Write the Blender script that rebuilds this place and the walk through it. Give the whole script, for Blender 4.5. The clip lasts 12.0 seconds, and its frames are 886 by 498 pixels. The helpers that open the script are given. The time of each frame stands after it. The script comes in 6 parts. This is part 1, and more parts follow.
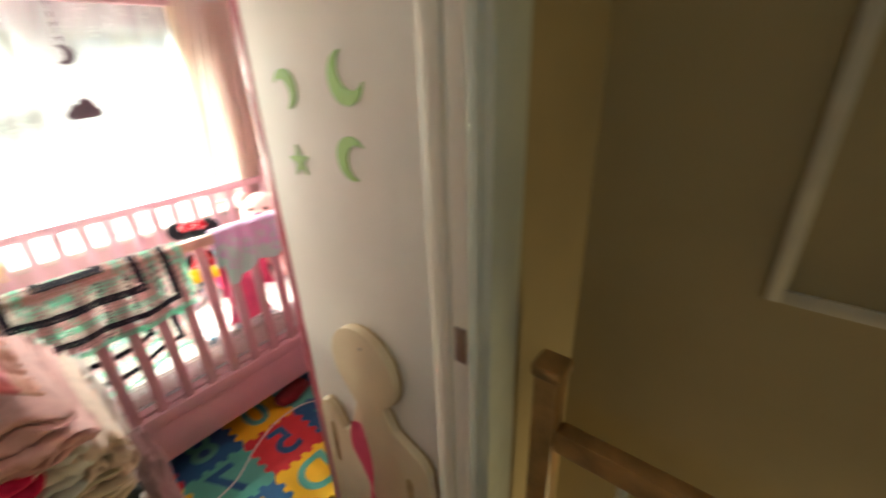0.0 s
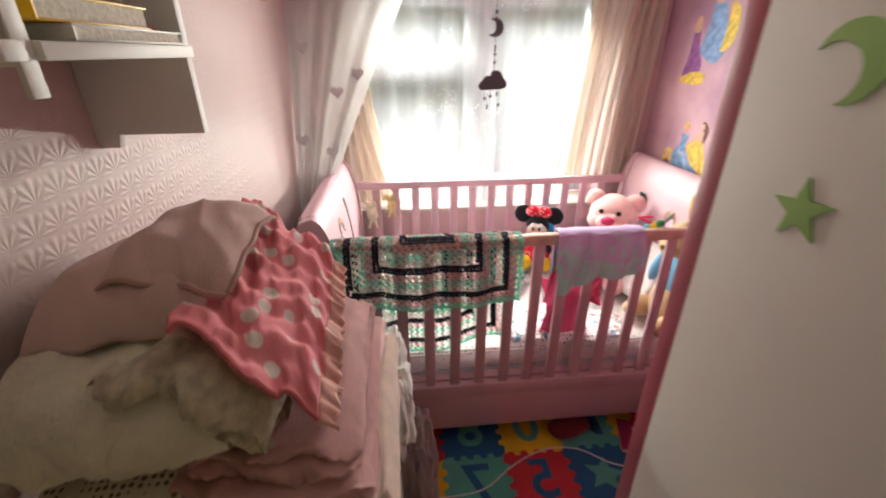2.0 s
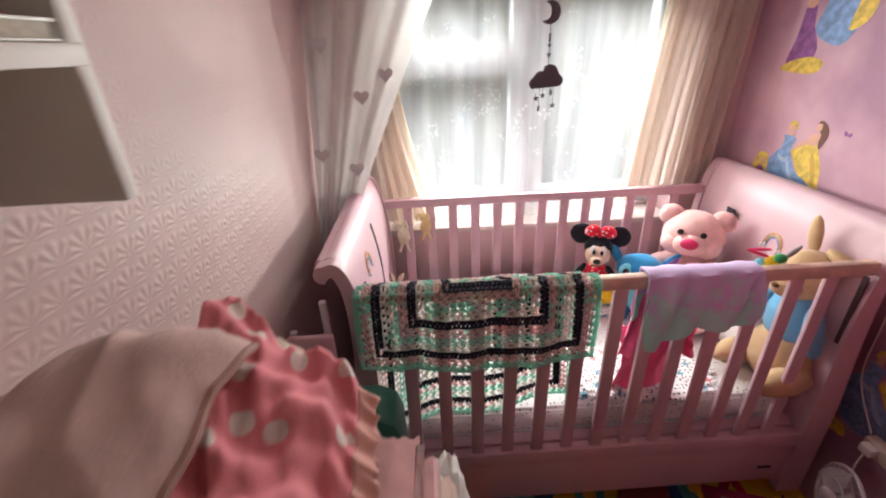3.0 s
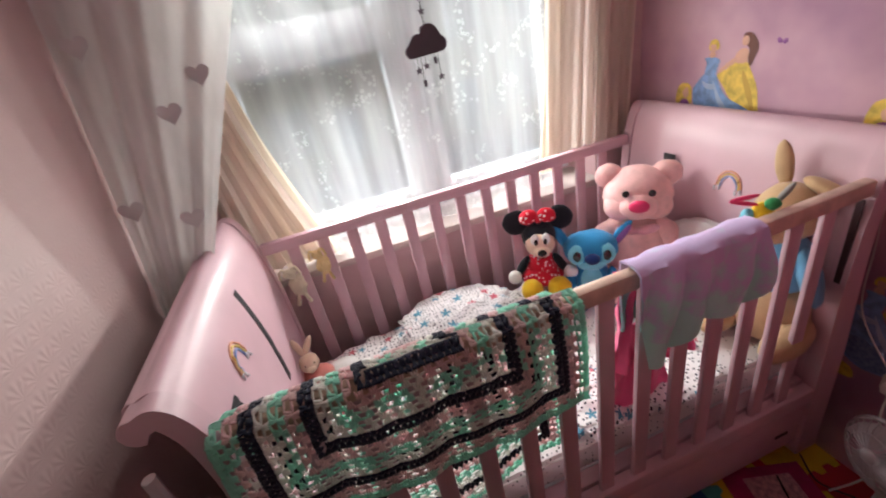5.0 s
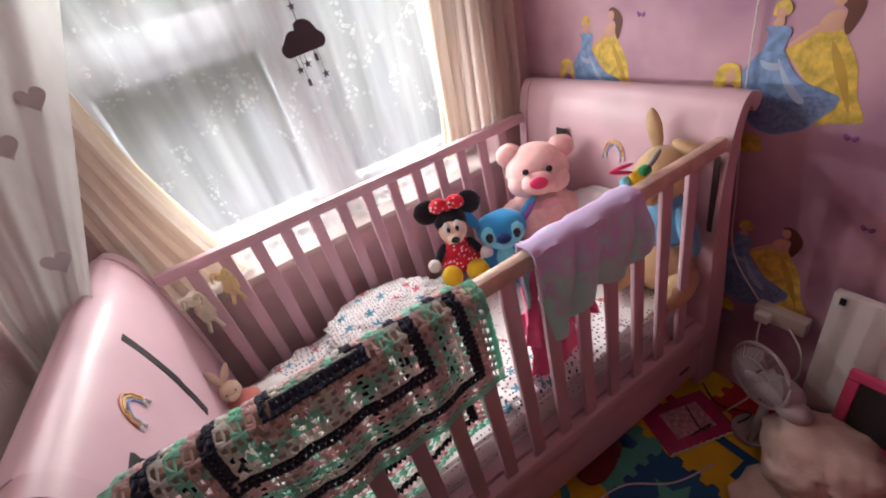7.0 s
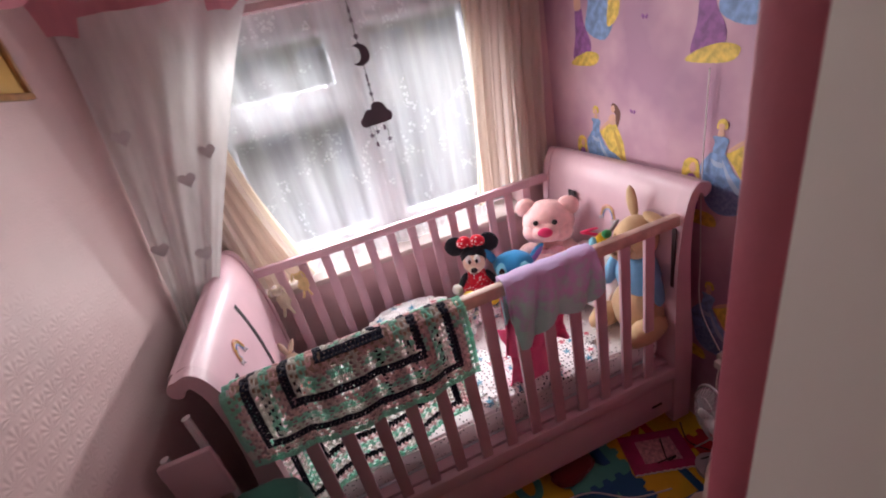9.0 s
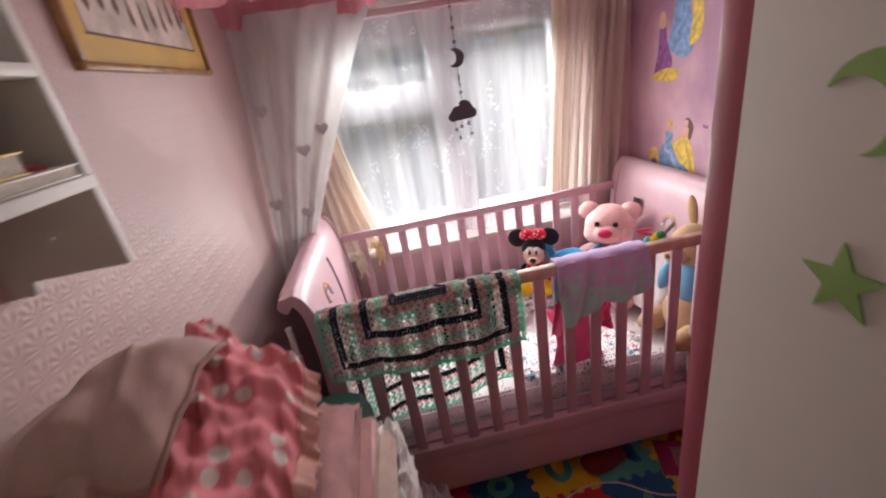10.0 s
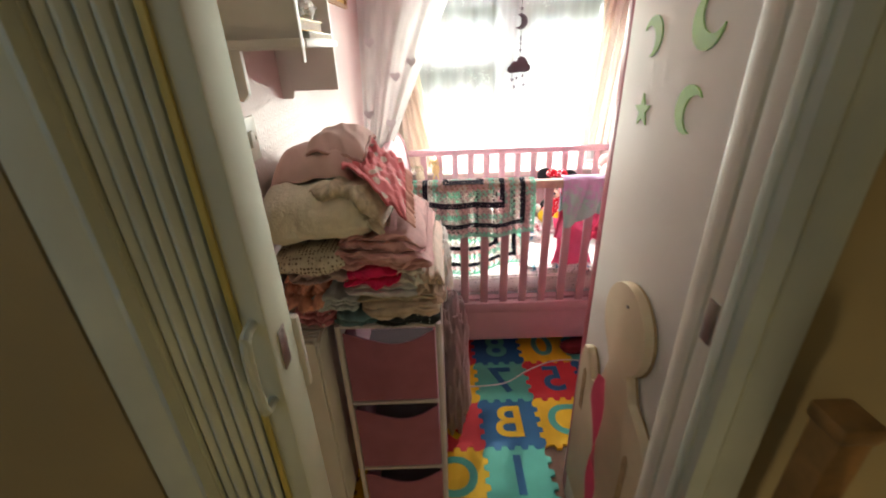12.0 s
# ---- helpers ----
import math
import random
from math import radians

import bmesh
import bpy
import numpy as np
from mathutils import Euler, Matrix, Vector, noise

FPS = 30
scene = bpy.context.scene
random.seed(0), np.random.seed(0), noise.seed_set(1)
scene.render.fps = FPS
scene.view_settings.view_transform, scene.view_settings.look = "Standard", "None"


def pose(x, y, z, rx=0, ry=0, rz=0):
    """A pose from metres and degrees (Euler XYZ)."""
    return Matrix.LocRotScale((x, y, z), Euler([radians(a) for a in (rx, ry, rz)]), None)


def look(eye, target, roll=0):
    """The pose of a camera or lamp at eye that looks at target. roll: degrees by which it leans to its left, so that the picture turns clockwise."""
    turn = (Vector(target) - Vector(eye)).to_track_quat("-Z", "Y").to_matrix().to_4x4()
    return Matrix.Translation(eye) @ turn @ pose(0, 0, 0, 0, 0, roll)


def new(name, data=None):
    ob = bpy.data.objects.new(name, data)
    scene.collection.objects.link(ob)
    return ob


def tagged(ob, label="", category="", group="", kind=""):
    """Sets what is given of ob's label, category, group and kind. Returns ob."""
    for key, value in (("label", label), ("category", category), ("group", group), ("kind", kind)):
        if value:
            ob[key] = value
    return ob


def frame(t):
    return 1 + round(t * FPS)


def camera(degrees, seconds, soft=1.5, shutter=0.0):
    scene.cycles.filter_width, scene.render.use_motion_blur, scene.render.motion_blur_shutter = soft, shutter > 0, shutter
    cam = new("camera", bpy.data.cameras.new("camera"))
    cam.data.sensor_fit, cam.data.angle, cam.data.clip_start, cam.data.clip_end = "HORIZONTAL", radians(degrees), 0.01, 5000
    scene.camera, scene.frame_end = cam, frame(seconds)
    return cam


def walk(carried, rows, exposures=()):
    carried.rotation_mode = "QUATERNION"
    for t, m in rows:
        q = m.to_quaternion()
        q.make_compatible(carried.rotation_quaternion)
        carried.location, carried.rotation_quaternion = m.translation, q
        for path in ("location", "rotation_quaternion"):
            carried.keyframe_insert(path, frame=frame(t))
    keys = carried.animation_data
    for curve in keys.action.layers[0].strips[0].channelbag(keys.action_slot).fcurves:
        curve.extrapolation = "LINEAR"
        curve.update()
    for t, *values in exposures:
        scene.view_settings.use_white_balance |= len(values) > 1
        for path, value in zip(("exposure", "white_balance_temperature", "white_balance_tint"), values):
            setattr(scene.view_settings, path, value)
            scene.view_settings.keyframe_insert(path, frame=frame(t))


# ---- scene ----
cam = camera(93.5, 12.0, soft=1.9, shutter=0.5)
PATH = [
    (0, (0.225, -1.725, 1.649), (1.622, -0.567, 0.808), -2.2),
    (0.5, (0.236, -1.638, 1.64), (1.157, -0.07, 0.809), -0.3),
    (1, (0.256, -1.528, 1.634), (0.796, 0.202, 0.789), 0.5),
    (1.5, (0.285, -1.427, 1.625), (0.626, 0.348, 0.769), 0.6),
    (2, (0.299, -1.308, 1.61), (0.478, 0.492, 0.755), -0.2),
    (2.5, (0.247, -1.14, 1.609), (0.293, 0.662, 0.744), -1.3),
    (4.5, (0.329, -0.595, 1.551), (0.614, 1.169, 0.653), -10.3),
    (5, (0.343, -0.566, 1.512), (0.75, 1.16, 0.588), -12.3),
    (5.5, (0.368, -0.558, 1.49), (0.86, 1.122, 0.523), -13.7),
    (6, (0.406, -0.568, 1.48), (0.96, 1.078, 0.488), -14.9),
    (6.5, (0.43, -0.575, 1.493), (1.03, 1.035, 0.469), -15.8),
    (7, (0.426, -0.579, 1.522), (1.072, 0.995, 0.471), -16.2),
    (9, (0.441, -0.974, 1.683), (0.888, 0.772, 0.816), -13.4),
    (9.5, (0.386, -1.067, 1.686), (0.711, 0.733, 0.877), -11.0),
    (10, (0.369, -1.188, 1.67), (0.54, 0.645, 0.89), -9.7),
    (10.5, (0.31, -1.385, 1.63), (0.39, 0.453, 0.847), -8.0),
    (11, (0.269, -1.578, 1.629), (0.29, 0.252, 0.821), -6.3),
    (11.5, (0.258, -1.751, 1.599), (0.25, 0.066, 0.765), -4.6),
    (12, (0.28, -1.871, 1.594), (0.27, -0.071, 0.723), -2.1),
]
EXPOSURES = [(0.0, 1.72, 6800, -6), (0.5, 1.4, 6700, -5), (1.5, 0.84, 6700, 0), (2.5, 0.44, 6500, 6), (4.5, -0.10, 6400, 8), (5.5, -0.22, 6400, 10), (7.0, -0.18, 6400, 12), (9.0, -0.12, 6300, 18), (9.5, -0.02, 6300, 18), (10.5, 0.25, 6500, 9), (11.0, 0.66, 6500, 4), (12.0, 1.30, 6500, -2)]
walk(cam, [(t, look(eye, target, roll)) for t, eye, target, roll in PATH], EXPOSURES)

# world and lights
world = bpy.data.worlds.new("overcast_sky")
scene.world = world
world.use_nodes = True
sky = world.node_tree.nodes.new("ShaderNodeTexSky")
sky.sky_type, sky.sun_disc = "NISHITA", False
sky.sun_elevation, sky.sun_rotation = radians(24), radians(3)
world.node_tree.links.new(sky.outputs[0], world.node_tree.nodes["Background"].inputs[0])
world.node_tree.nodes["Background"].inputs[1].default_value = 0.15


def lamp(name, kind, energy, m, color=(1, 1, 1), **kw):
    data = bpy.data.lights.new(name, kind)
    data.energy, data.color = energy, color
    for k, v in kw.items():
        if k == "size":
            data.size = v
        elif k == "size_y":
            data.shape, data.size_y = "RECTANGLE", v
        elif k == "angle":
            data.angle = v
        elif k == "radius":
            data.shadow_soft_size = v
        elif k == "cone":
            data.spot_size, data.spot_blend = radians(v), 1.0
    ob = new(name, data)
    ob.matrix_world = m
    return ob


lamp("sun", "SUN", 3.2, look((0, 3, 1.3), (0.15, 0, 0)), (1, 0.97, 0.93), angle=radians(42))
# area lamp added outside, above the view, in place of a brighter sky
lamp("window_daylight", "AREA", 345, look((0.73, 2.7, 3.45), (0.70, 0.0, 1.0)), (0.97, 0.98, 1.0), size=4.0, size_y=1.8)
# unseen spots added inside the opening to fill the room, standing in for sky light
for x in (0.34, 0.60, 0.86, 1.10):
    for z in (1.15, 1.70):
        lamp("window_fill_spot", "SPOT", 7.3, look((x, 0.925, z), (0.73 + (x - 0.73) * 0.6, -1.5, 0.75)), (1.0, 0.99, 0.92), radius=0.0, cone=172)
lamp("landing_lamp", "POINT", 5.5, pose(0.95, -2.25, 0.12), (1.0, 0.80, 0.48), radius=0.12)


# materials
def mat(name, color, rough=0.6, var=0.12, scale=8.0, bump=0.15, fine=120.0, metal=0.0, color2=None, sheen=0.0, spec=None):
    """A surface with two scales of variation: broad tone and fine relief."""
    m = bpy.data.materials.new(name)
    m.use_nodes = True
    n, l = m.node_tree.nodes, m.node_tree.links
    b = n["Principled BSDF"]
    co = n.new("ShaderNodeTexCoord")
    big, small = n.new("ShaderNodeTexNoise"), n.new("ShaderNodeTexNoise")
    big.inputs["Scale"].default_value, small.inputs["Scale"].default_value = scale, fine
    big.inputs["Detail"].default_value = 4
    l.new(co.outputs["Object"], big.inputs["Vector"])
    l.new(co.outputs["Object"], small.inputs["Vector"])
    mix = n.new("ShaderNodeMixRGB")
    c2 = color2 or tuple(max(0.0, c * (1 - var)) for c in color)
    c1 = tuple(min(1.0, c * (1 + var * 0.6)) for c in color) if not color2 else color
    mix.inputs[1].default_value, mix.inputs[2].default_value = (*c1, 1), (*c2, 1)
    ramp = n.new("ShaderNodeMapRange")
    ramp.inputs["From Min"].default_value, ramp.inputs["From Max"].default_value = 0.35, 0.65
    l.new(big.outputs["Fac"], ramp.inputs["Value"])
    l.new(ramp.outputs["Result"], mix.inputs[0])
    l.new(mix.outputs[0], b.inputs["Base Color"])
    b.inputs["Roughness"].default_value, b.inputs["Metallic"].default_value = rough, metal
    if sheen:
        b.inputs["Sheen Weight"].default_value = sheen
    if spec is not None:
        b.inputs["Specular IOR Level"].default_value = spec
    if bump:
        bp = n.new("ShaderNodeBump")
        bp.inputs["Strength"].default_value, bp.inputs["Distance"].default_value = bump, 0.002
        l.new(small.outputs["Fac"], bp.inputs["Height"])
        l.new(bp.outputs["Normal"], b.inputs["Normal"])
    return m


def nodes_of(m):
    return m.node_tree.nodes, m.node_tree.links, m.node_tree.nodes["Principled BSDF"]


def anaglypta(name, color):
    """Painted relief wallpaper with rows of fans."""
    m = mat(name, color, rough=0.5, var=0.06, bump=0, scale=3)
    n, l, b = nodes_of(m)
    co = n.new("ShaderNodeTexCoord")
    sep = n.new("ShaderNodeSeparateXYZ")
    l.new(co.outputs["Object"], sep.inputs[0])

    def mth(op, a, c=None, v=None):
        q = n.new("ShaderNodeMath")
        q.operation = op
        l.new(a, q.inputs[0])
        if c is not None:
            l.new(c, q.inputs[1])
        elif v is not None:
            q.inputs[1].default_value = v
        return q.outputs[0]

    u = mth("MULTIPLY", sep.outputs["Y"], v=1 / 0.042)
    w = mth("MULTIPLY", sep.outputs["Z"], v=1 / 0.040)
    row = mth("FLOOR", w)
    shift = mth("MULTIPLY", mth("MODULO", row, v=2.0), v=0.5)
    fu = mth("SUBTRACT", mth("FRACT", mth("ADD", u, shift)), v=0.5)
    fw = mth("ADD", mth("FRACT", w), v=0.02)
    grow = n.new("ShaderNodeTexNoise")
    grow.inputs["Scale"].default_value = 9.0
    l.new(co.outputs["Object"], grow.inputs["Vector"])
    ang = mth("ARCTAN2", fu, fw)
    rad = mth("SQRT", mth("ADD", mth("MULTIPLY", fu, fu), mth("MULTIPLY", fw, fw)))
    ray = mth("COSINE", mth("MULTIPLY", mth("ADD", ang, mth("MULTIPLY", mth("MULTIPLY", ang, rad), v=-0.35)), v=15.0))
    inside = n.new("ShaderNodeMapRange")
    inside.inputs["From Min"].default_value, inside.inputs["From Max"].default_value = 0.90, 0.72
    l.new(rad, inside.inputs["Value"])
    hgt = mth("MULTIPLY", mth("MULTIPLY", mth("MULTIPLY", mth("ADD", ray, v=1.0), rad), inside.outputs["Result"]), grow.outputs["Fac"])
    bp = n.new("ShaderNodeBump")
    bp.inputs["Strength"].default_value, bp.inputs["Distance"].default_value = 0.32, 0.003
    l.new(hgt, bp.inputs["Height"])
    l.new(bp.outputs["Normal"], b.inputs["Normal"])
    return m


def sheer(name, color, opacity, lace=False, glow=0.55):
    """Thin curtain cloth: partly see-through, lit from behind; lace adds a woven floral net."""
    m = bpy.data.materials.new(name)
    m.use_nodes = True
    n, l = m.node_tree.nodes, m.node_tree.links
    out = n["Material Output"]
    n.remove(n["Principled BSDF"])
    dif, trl, trn = n.new("ShaderNodeBsdfDiffuse"), n.new("ShaderNodeBsdfTranslucent"), n.new("ShaderNodeBsdfTransparent")
    for q in (dif, trl):
        q.inputs[0].default_value = (*color, 1)
    a, b = n.new("ShaderNodeMixShader"), n.new("ShaderNodeMixShader")
    a.inputs[0].default_value = glow
    l.new(dif.outputs[0], a.inputs[1])
    l.new(trl.outputs[0], a.inputs[2])
    co = n.new("ShaderNodeTexCoord")
    mp = n.new("ShaderNodeMapping")
    mp.inputs["Scale"].default_value = (9.0, 9.0, 0.8) if lace else (14.0, 14.0, 1.2)
    l.new(co.outputs["Object"], mp.inputs["Vector"])
    tex = n.new("ShaderNodeTexNoise")
    tex.inputs["Scale"].default_value, tex.inputs["Detail"].default_value = 1.0, 3
    l.new(mp.outputs[0], tex.inputs["Vector"])
    rng = n.new("ShaderNodeMapRange")
    rng.inputs["From Min"].default_value, rng.inputs["From Max"].default_value = 0.38, 0.66
    rng.inputs["To Min"].default_value, rng.inputs["To Max"].default_value = opacity, min(1.0, opacity + (0.18 if lace else 0.15))
    l.new(tex.outputs["Fac"], rng.inputs["Value"])
    val = rng.outputs["Result"]
    if lace:
        patch, bloom, petal = n.new("ShaderNodeTexNoise"), n.new("ShaderNodeTexVoronoi"), n.new("ShaderNodeTexVoronoi")
        patch.inputs["Scale"].default_value, bloom.inputs["Scale"].default_value, petal.inputs["Scale"].default_value = 6.0, 58.0, 150.0
        patch.inputs["Detail"].default_value, patch.inputs["Distortion"].default_value = 3.0, 1.6
        petal.inputs["Randomness"].default_value = 0.7
        for q in (patch, bloom, petal):
            l.new(co.outputs["Object"], q.inputs["Vector"])
        pr, br, ring, both = n.new("ShaderNodeMapRange"), n.new("ShaderNodeMapRange"), n.new("ShaderNodeMapRange"), n.new("ShaderNodeMath")
        pr.inputs["From Min"].default_value, pr.inputs["From Max"].default_value = 0.56, 0.60
        br.inputs["From Min"].default_value, br.inputs["From Max"].default_value = 0.50, 0.38
        br.inputs["To Min"].default_value, br.inputs["To Max"].default_value = 0.0, 0.13
        ring.inputs["From Min"].default_value, ring.inputs["From Max"].default_value = 0.20, 0.34
        ring.inputs["To Min"].default_value, ring.inputs["To Max"].default_value = -0.6, 1.0
        both.operation = "MULTIPLY"
        l.new(patch.outputs["Fac"], pr.inputs["Value"])
        l.new(bloom.outputs["Distance"], br.inputs["Value"])
        l.new(petal.outputs["Distance"], ring.inputs["Value"])
        l.new(br.outputs["Result"], both.inputs[0])
        l.new(ring.outputs["Result"], both.inputs[1])
        mul, add = n.new("ShaderNodeMath"), n.new("ShaderNodeMath")
        mul.operation, add.operation, add.use_clamp = "MULTIPLY", "ADD", True
        l.new(pr.outputs["Result"], mul.inputs[0])
        l.new(both.outputs[0], mul.inputs[1])
        l.new(mul.outputs[0], add.inputs[0])
        l.new(val, add.inputs[1])
        val = add.outputs[0]
    l.new(val, b.inputs[0])
    l.new(trn.outputs[0], b.inputs[1])
    l.new(a.outputs[0], b.inputs[2])
    l.new(b.outputs[0], out.inputs[0])
    return m


def cloth(name, color, rough=0.9, scale=12, fine=350, bump=0.4, var=0.1, color2=None):
    return mat(name, color, rough=rough, var=var, scale=scale, bump=bump, fine=fine, color2=color2, sheen=0.2, spec=0.2)


def spotted(name, base, spot, scale, size, second=None):
    """Printed cloth: scattered spots on a plain ground."""
    m = cloth(name, base)
    n, l, b = nodes_of(m)
    co = n.new("ShaderNodeTexCoord")
    vor = n.new("ShaderNodeTexVoronoi")
    vor.inputs["Scale"].default_value = scale
    vor.inputs["Randomness"].default_value = 0.7
    l.new(co.outputs["Object"], vor.inputs["Vector"])
    lt = n.new("ShaderNodeMath")
    lt.operation = "LESS_THAN"
    lt.inputs[1].default_value = size
    l.new(vor.outputs["Distance"], lt.inputs[0])
    mix = n.new("ShaderNodeMixRGB")
    mix.inputs[1].default_value = (*base, 1)
    mix.inputs[2].default_value = (*spot, 1)
    if second:
        m2 = n.new("ShaderNodeMixRGB")
        m2.inputs[1].default_value, m2.inputs[2].default_value = (*spot, 1), (*second, 1)
        sp = n.new("ShaderNodeSeparateColor")
        l.new(vor.outputs["Color"], sp.inputs[0])
        g = n.new("ShaderNodeMath")
        g.operation = "GREATER_THAN"
        g.inputs[1].default_value = 0.55
        l.new(sp.outputs[0], g.inputs[0])
        l.new(g.outputs[0], m2.inputs[0])
        l.new(m2.outputs[0], mix.inputs[2])
    l.new(lt.outputs[0], mix.inputs[0])
    l.new(mix.outputs[0], b.inputs["Base Color"])
    return m


def graded(name, low, high, z0, z1, axis="Z", col=None):
    """Dip-dyed cloth: one colour passes into the other along an axis."""
    m = cloth(name, low)
    n, l, b = nodes_of(m)
    co = n.new("ShaderNodeTexCoord")
    sep = n.new("ShaderNodeSeparateXYZ")
    l.new(co.outputs["Object"], sep.inputs[0])
    ns = n.new("ShaderNodeTexNoise")
    ns.inputs["Scale"].default_value, ns.inputs["Detail"].default_value = 28, 4
    l.new(co.outputs["Object"], ns.inputs["Vector"])
    ad = n.new("ShaderNodeMath")
    ad.operation = "MULTIPLY_ADD"
    ad.inputs[1].default_value = 0.42
    l.new(ns.outputs["Fac"], ad.inputs[0])
    l.new(sep.outputs[axis], ad.inputs[2])
    r = n.new("ShaderNodeMapRange")
    r.inputs["From Min"].default_value, r.inputs["From Max"].default_value = z0 + 0.21, z1 + 0.21
    l.new(ad.outputs[0], r.inputs["Value"])
    mix = n.new("ShaderNodeMixRGB")
    mix.inputs[1].default_value, mix.inputs[2].default_value = (*low, 1), (*high, 1)
    l.new(r.outputs["Result"], mix.inputs[0])
    l.new(mix.outputs[0], b.inputs["Base Color"])
    return m


PINK_PAINT = mat("pink_cot_paint", (0.63, 0.42, 0.475), rough=0.38, var=0.07, scale=5, bump=0.08, fine=60)
RAIL_WOOD = mat("worn_rail_wood", (0.70, 0.50, 0.40), rough=0.5, var=0.2, scale=20)
WALL_PINK = anaglypta("pink_relief_wallpaper", (0.63, 0.47, 0.46))
WALL_PLAIN = mat("pink_wall_paint", (0.59, 0.40, 0.41), rough=0.6, var=0.08, scale=3)
WHITE_PAINT = mat("white_gloss_paint", (0.74, 0.71, 0.68), rough=0.5, var=0.06, scale=6, bump=0.05)
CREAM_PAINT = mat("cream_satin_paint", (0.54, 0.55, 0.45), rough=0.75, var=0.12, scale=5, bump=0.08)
PANEL_WHITE = mat("white_laminate", (0.74, 0.70, 0.65), rough=0.65, var=0.05, scale=2, bump=0.03)
# paler, warmer white: light from the room put into the jamb's colour
JAMB_LIT_WHITE = mat("jamb_lit_white_gloss", (0.76, 0.69, 0.58), rough=0.5, var=0.05, scale=6, bump=0.05)
MAGENTA_EDGE = mat("dusky_red_edge", (0.50, 0.13, 0.18), rough=0.4, var=0.1)
GROOVE_SHADE = mat("shadowed_groove", (0.05, 0.02, 0.025), rough=0.8, bump=0)
LANDING_PAINT = mat("landing_brown_paint", (0.33, 0.25, 0.125), rough=0.8, var=0.1, scale=3)
OAK = mat("varnished_wood", (0.36, 0.19, 0.07), rough=0.35, var=0.35, scale=18)
PLY = mat("birch_plywood", (0.66, 0.53, 0.36), rough=0.55, var=0.08, scale=5)
PLY_EDGE = mat("plywood_edge", (0.42, 0.28, 0.14), rough=0.6, var=0.25, scale=30)
GLOW = mat("green_glow_plastic", (0.33, 0.56, 0.16), rough=0.5, var=0.1)
UPVC = mat("white_frame", (0.72, 0.78, 0.80), rough=0.3, var=0.04, bump=0)
CEIL = mat("white_ceiling", (0.84, 0.81, 0.79), rough=0.8, var=0.04)
BOARD = mat("floor_board", (0.16, 0.09, 0.05), rough=0.5, var=0.3)
BLACK = mat("black_plastic", (0.02, 0.02, 0.022), rough=0.4, bump=0)
METAL = mat("worn_steel", (0.45, 0.42, 0.38), rough=0.35, metal=1.0, var=0.2)
NET = sheer("lace_net", (0.86, 0.89, 0.88), 0.30, lace=True)
VOILE = sheer("white_voile", (0.74, 0.73, 0.72), 0.82, glow=0.30)
CREAM_CURTAIN = sheer("cream_curtain", (0.80, 0.70, 0.62), 1.0)
CREAM_LINING = sheer("cream_lining", (0.82, 0.73, 0.59), 1.0)
HEART_GREY = mat("grey_heart_print", (0.62, 0.60, 0.62), rough=0.9, bump=0)
CHARCOAL = mat("charcoal_felt", (0.09, 0.07, 0.085), rough=0.95, var=0.1)


def starred(name, dots=55.0, stars=15.0):
    """White cotton with fine dark dots and larger teal and red stars."""
    m = cloth(name, (0.82, 0.79, 0.79))
    n, l, b = nodes_of(m)

    def mth(op, a, c=None, v=None):
        q = n.new("ShaderNodeMath")
        q.operation = op
        for k, e in ((0, a), (1, c if c is not None else v)):
            if e is None:
                continue
            if isinstance(e, (int, float)):
                q.inputs[k].default_value = e
            else:
                l.new(e, q.inputs[k])
        return q.outputs[0]

    co = n.new("ShaderNodeTexCoord")
    small, big = n.new("ShaderNodeTexVoronoi"), n.new("ShaderNodeTexVoronoi")
    for q, k in ((small, dots), (big, stars)):
        q.voronoi_dimensions = "2D"
        q.inputs["Scale"].default_value, q.inputs["Randomness"].default_value = k, 0.6
        l.new(co.outputs["Object"], q.inputs["Vector"])
    rel, sep = n.new("ShaderNodeVectorMath"), n.new("ShaderNodeSeparateXYZ")
    rel.operation = "SUBTRACT"
    l.new(co.outputs["Object"], rel.inputs[0])
    l.new(big.outputs["Position"], rel.inputs[1])
    l.new(rel.outputs[0], sep.inputs[0])
    ray = mth("COSINE", mth("MULTIPLY", mth("ARCTAN2", sep.outputs["Y"], sep.outputs["X"]), v=5.0))
    star = mth("LESS_THAN", big.outputs["Distance"], mth("ADD", mth("MULTIPLY", ray, v=0.075), v=0.16))
    dot = mth("LESS_THAN", small.outputs["Distance"], v=0.20)
    hue, tone, one, two = n.new("ShaderNodeSeparateColor"), n.new("ShaderNodeMixRGB"), n.new("ShaderNodeMixRGB"), n.new("ShaderNodeMixRGB")
    l.new(big.outputs["Color"], hue.inputs[0])
    l.new(mth("GREATER_THAN", hue.outputs[0], v=0.6), tone.inputs[0])
    tone.inputs[1].default_value, tone.inputs[2].default_value = (0.10, 0.30, 0.42, 1), (0.55, 0.10, 0.14, 1)
    one.inputs[1].default_value, one.inputs[2].default_value = (0.82, 0.79, 0.79, 1), (0.05, 0.04, 0.06, 1)
    l.new(dot, one.inputs[0])
    l.new(star, two.inputs[0])
    l.new(one.outputs[0], two.inputs[1])
    l.new(tone.outputs[0], two.inputs[2])
    l.new(two.outputs[0], b.inputs["Base Color"])
    return m


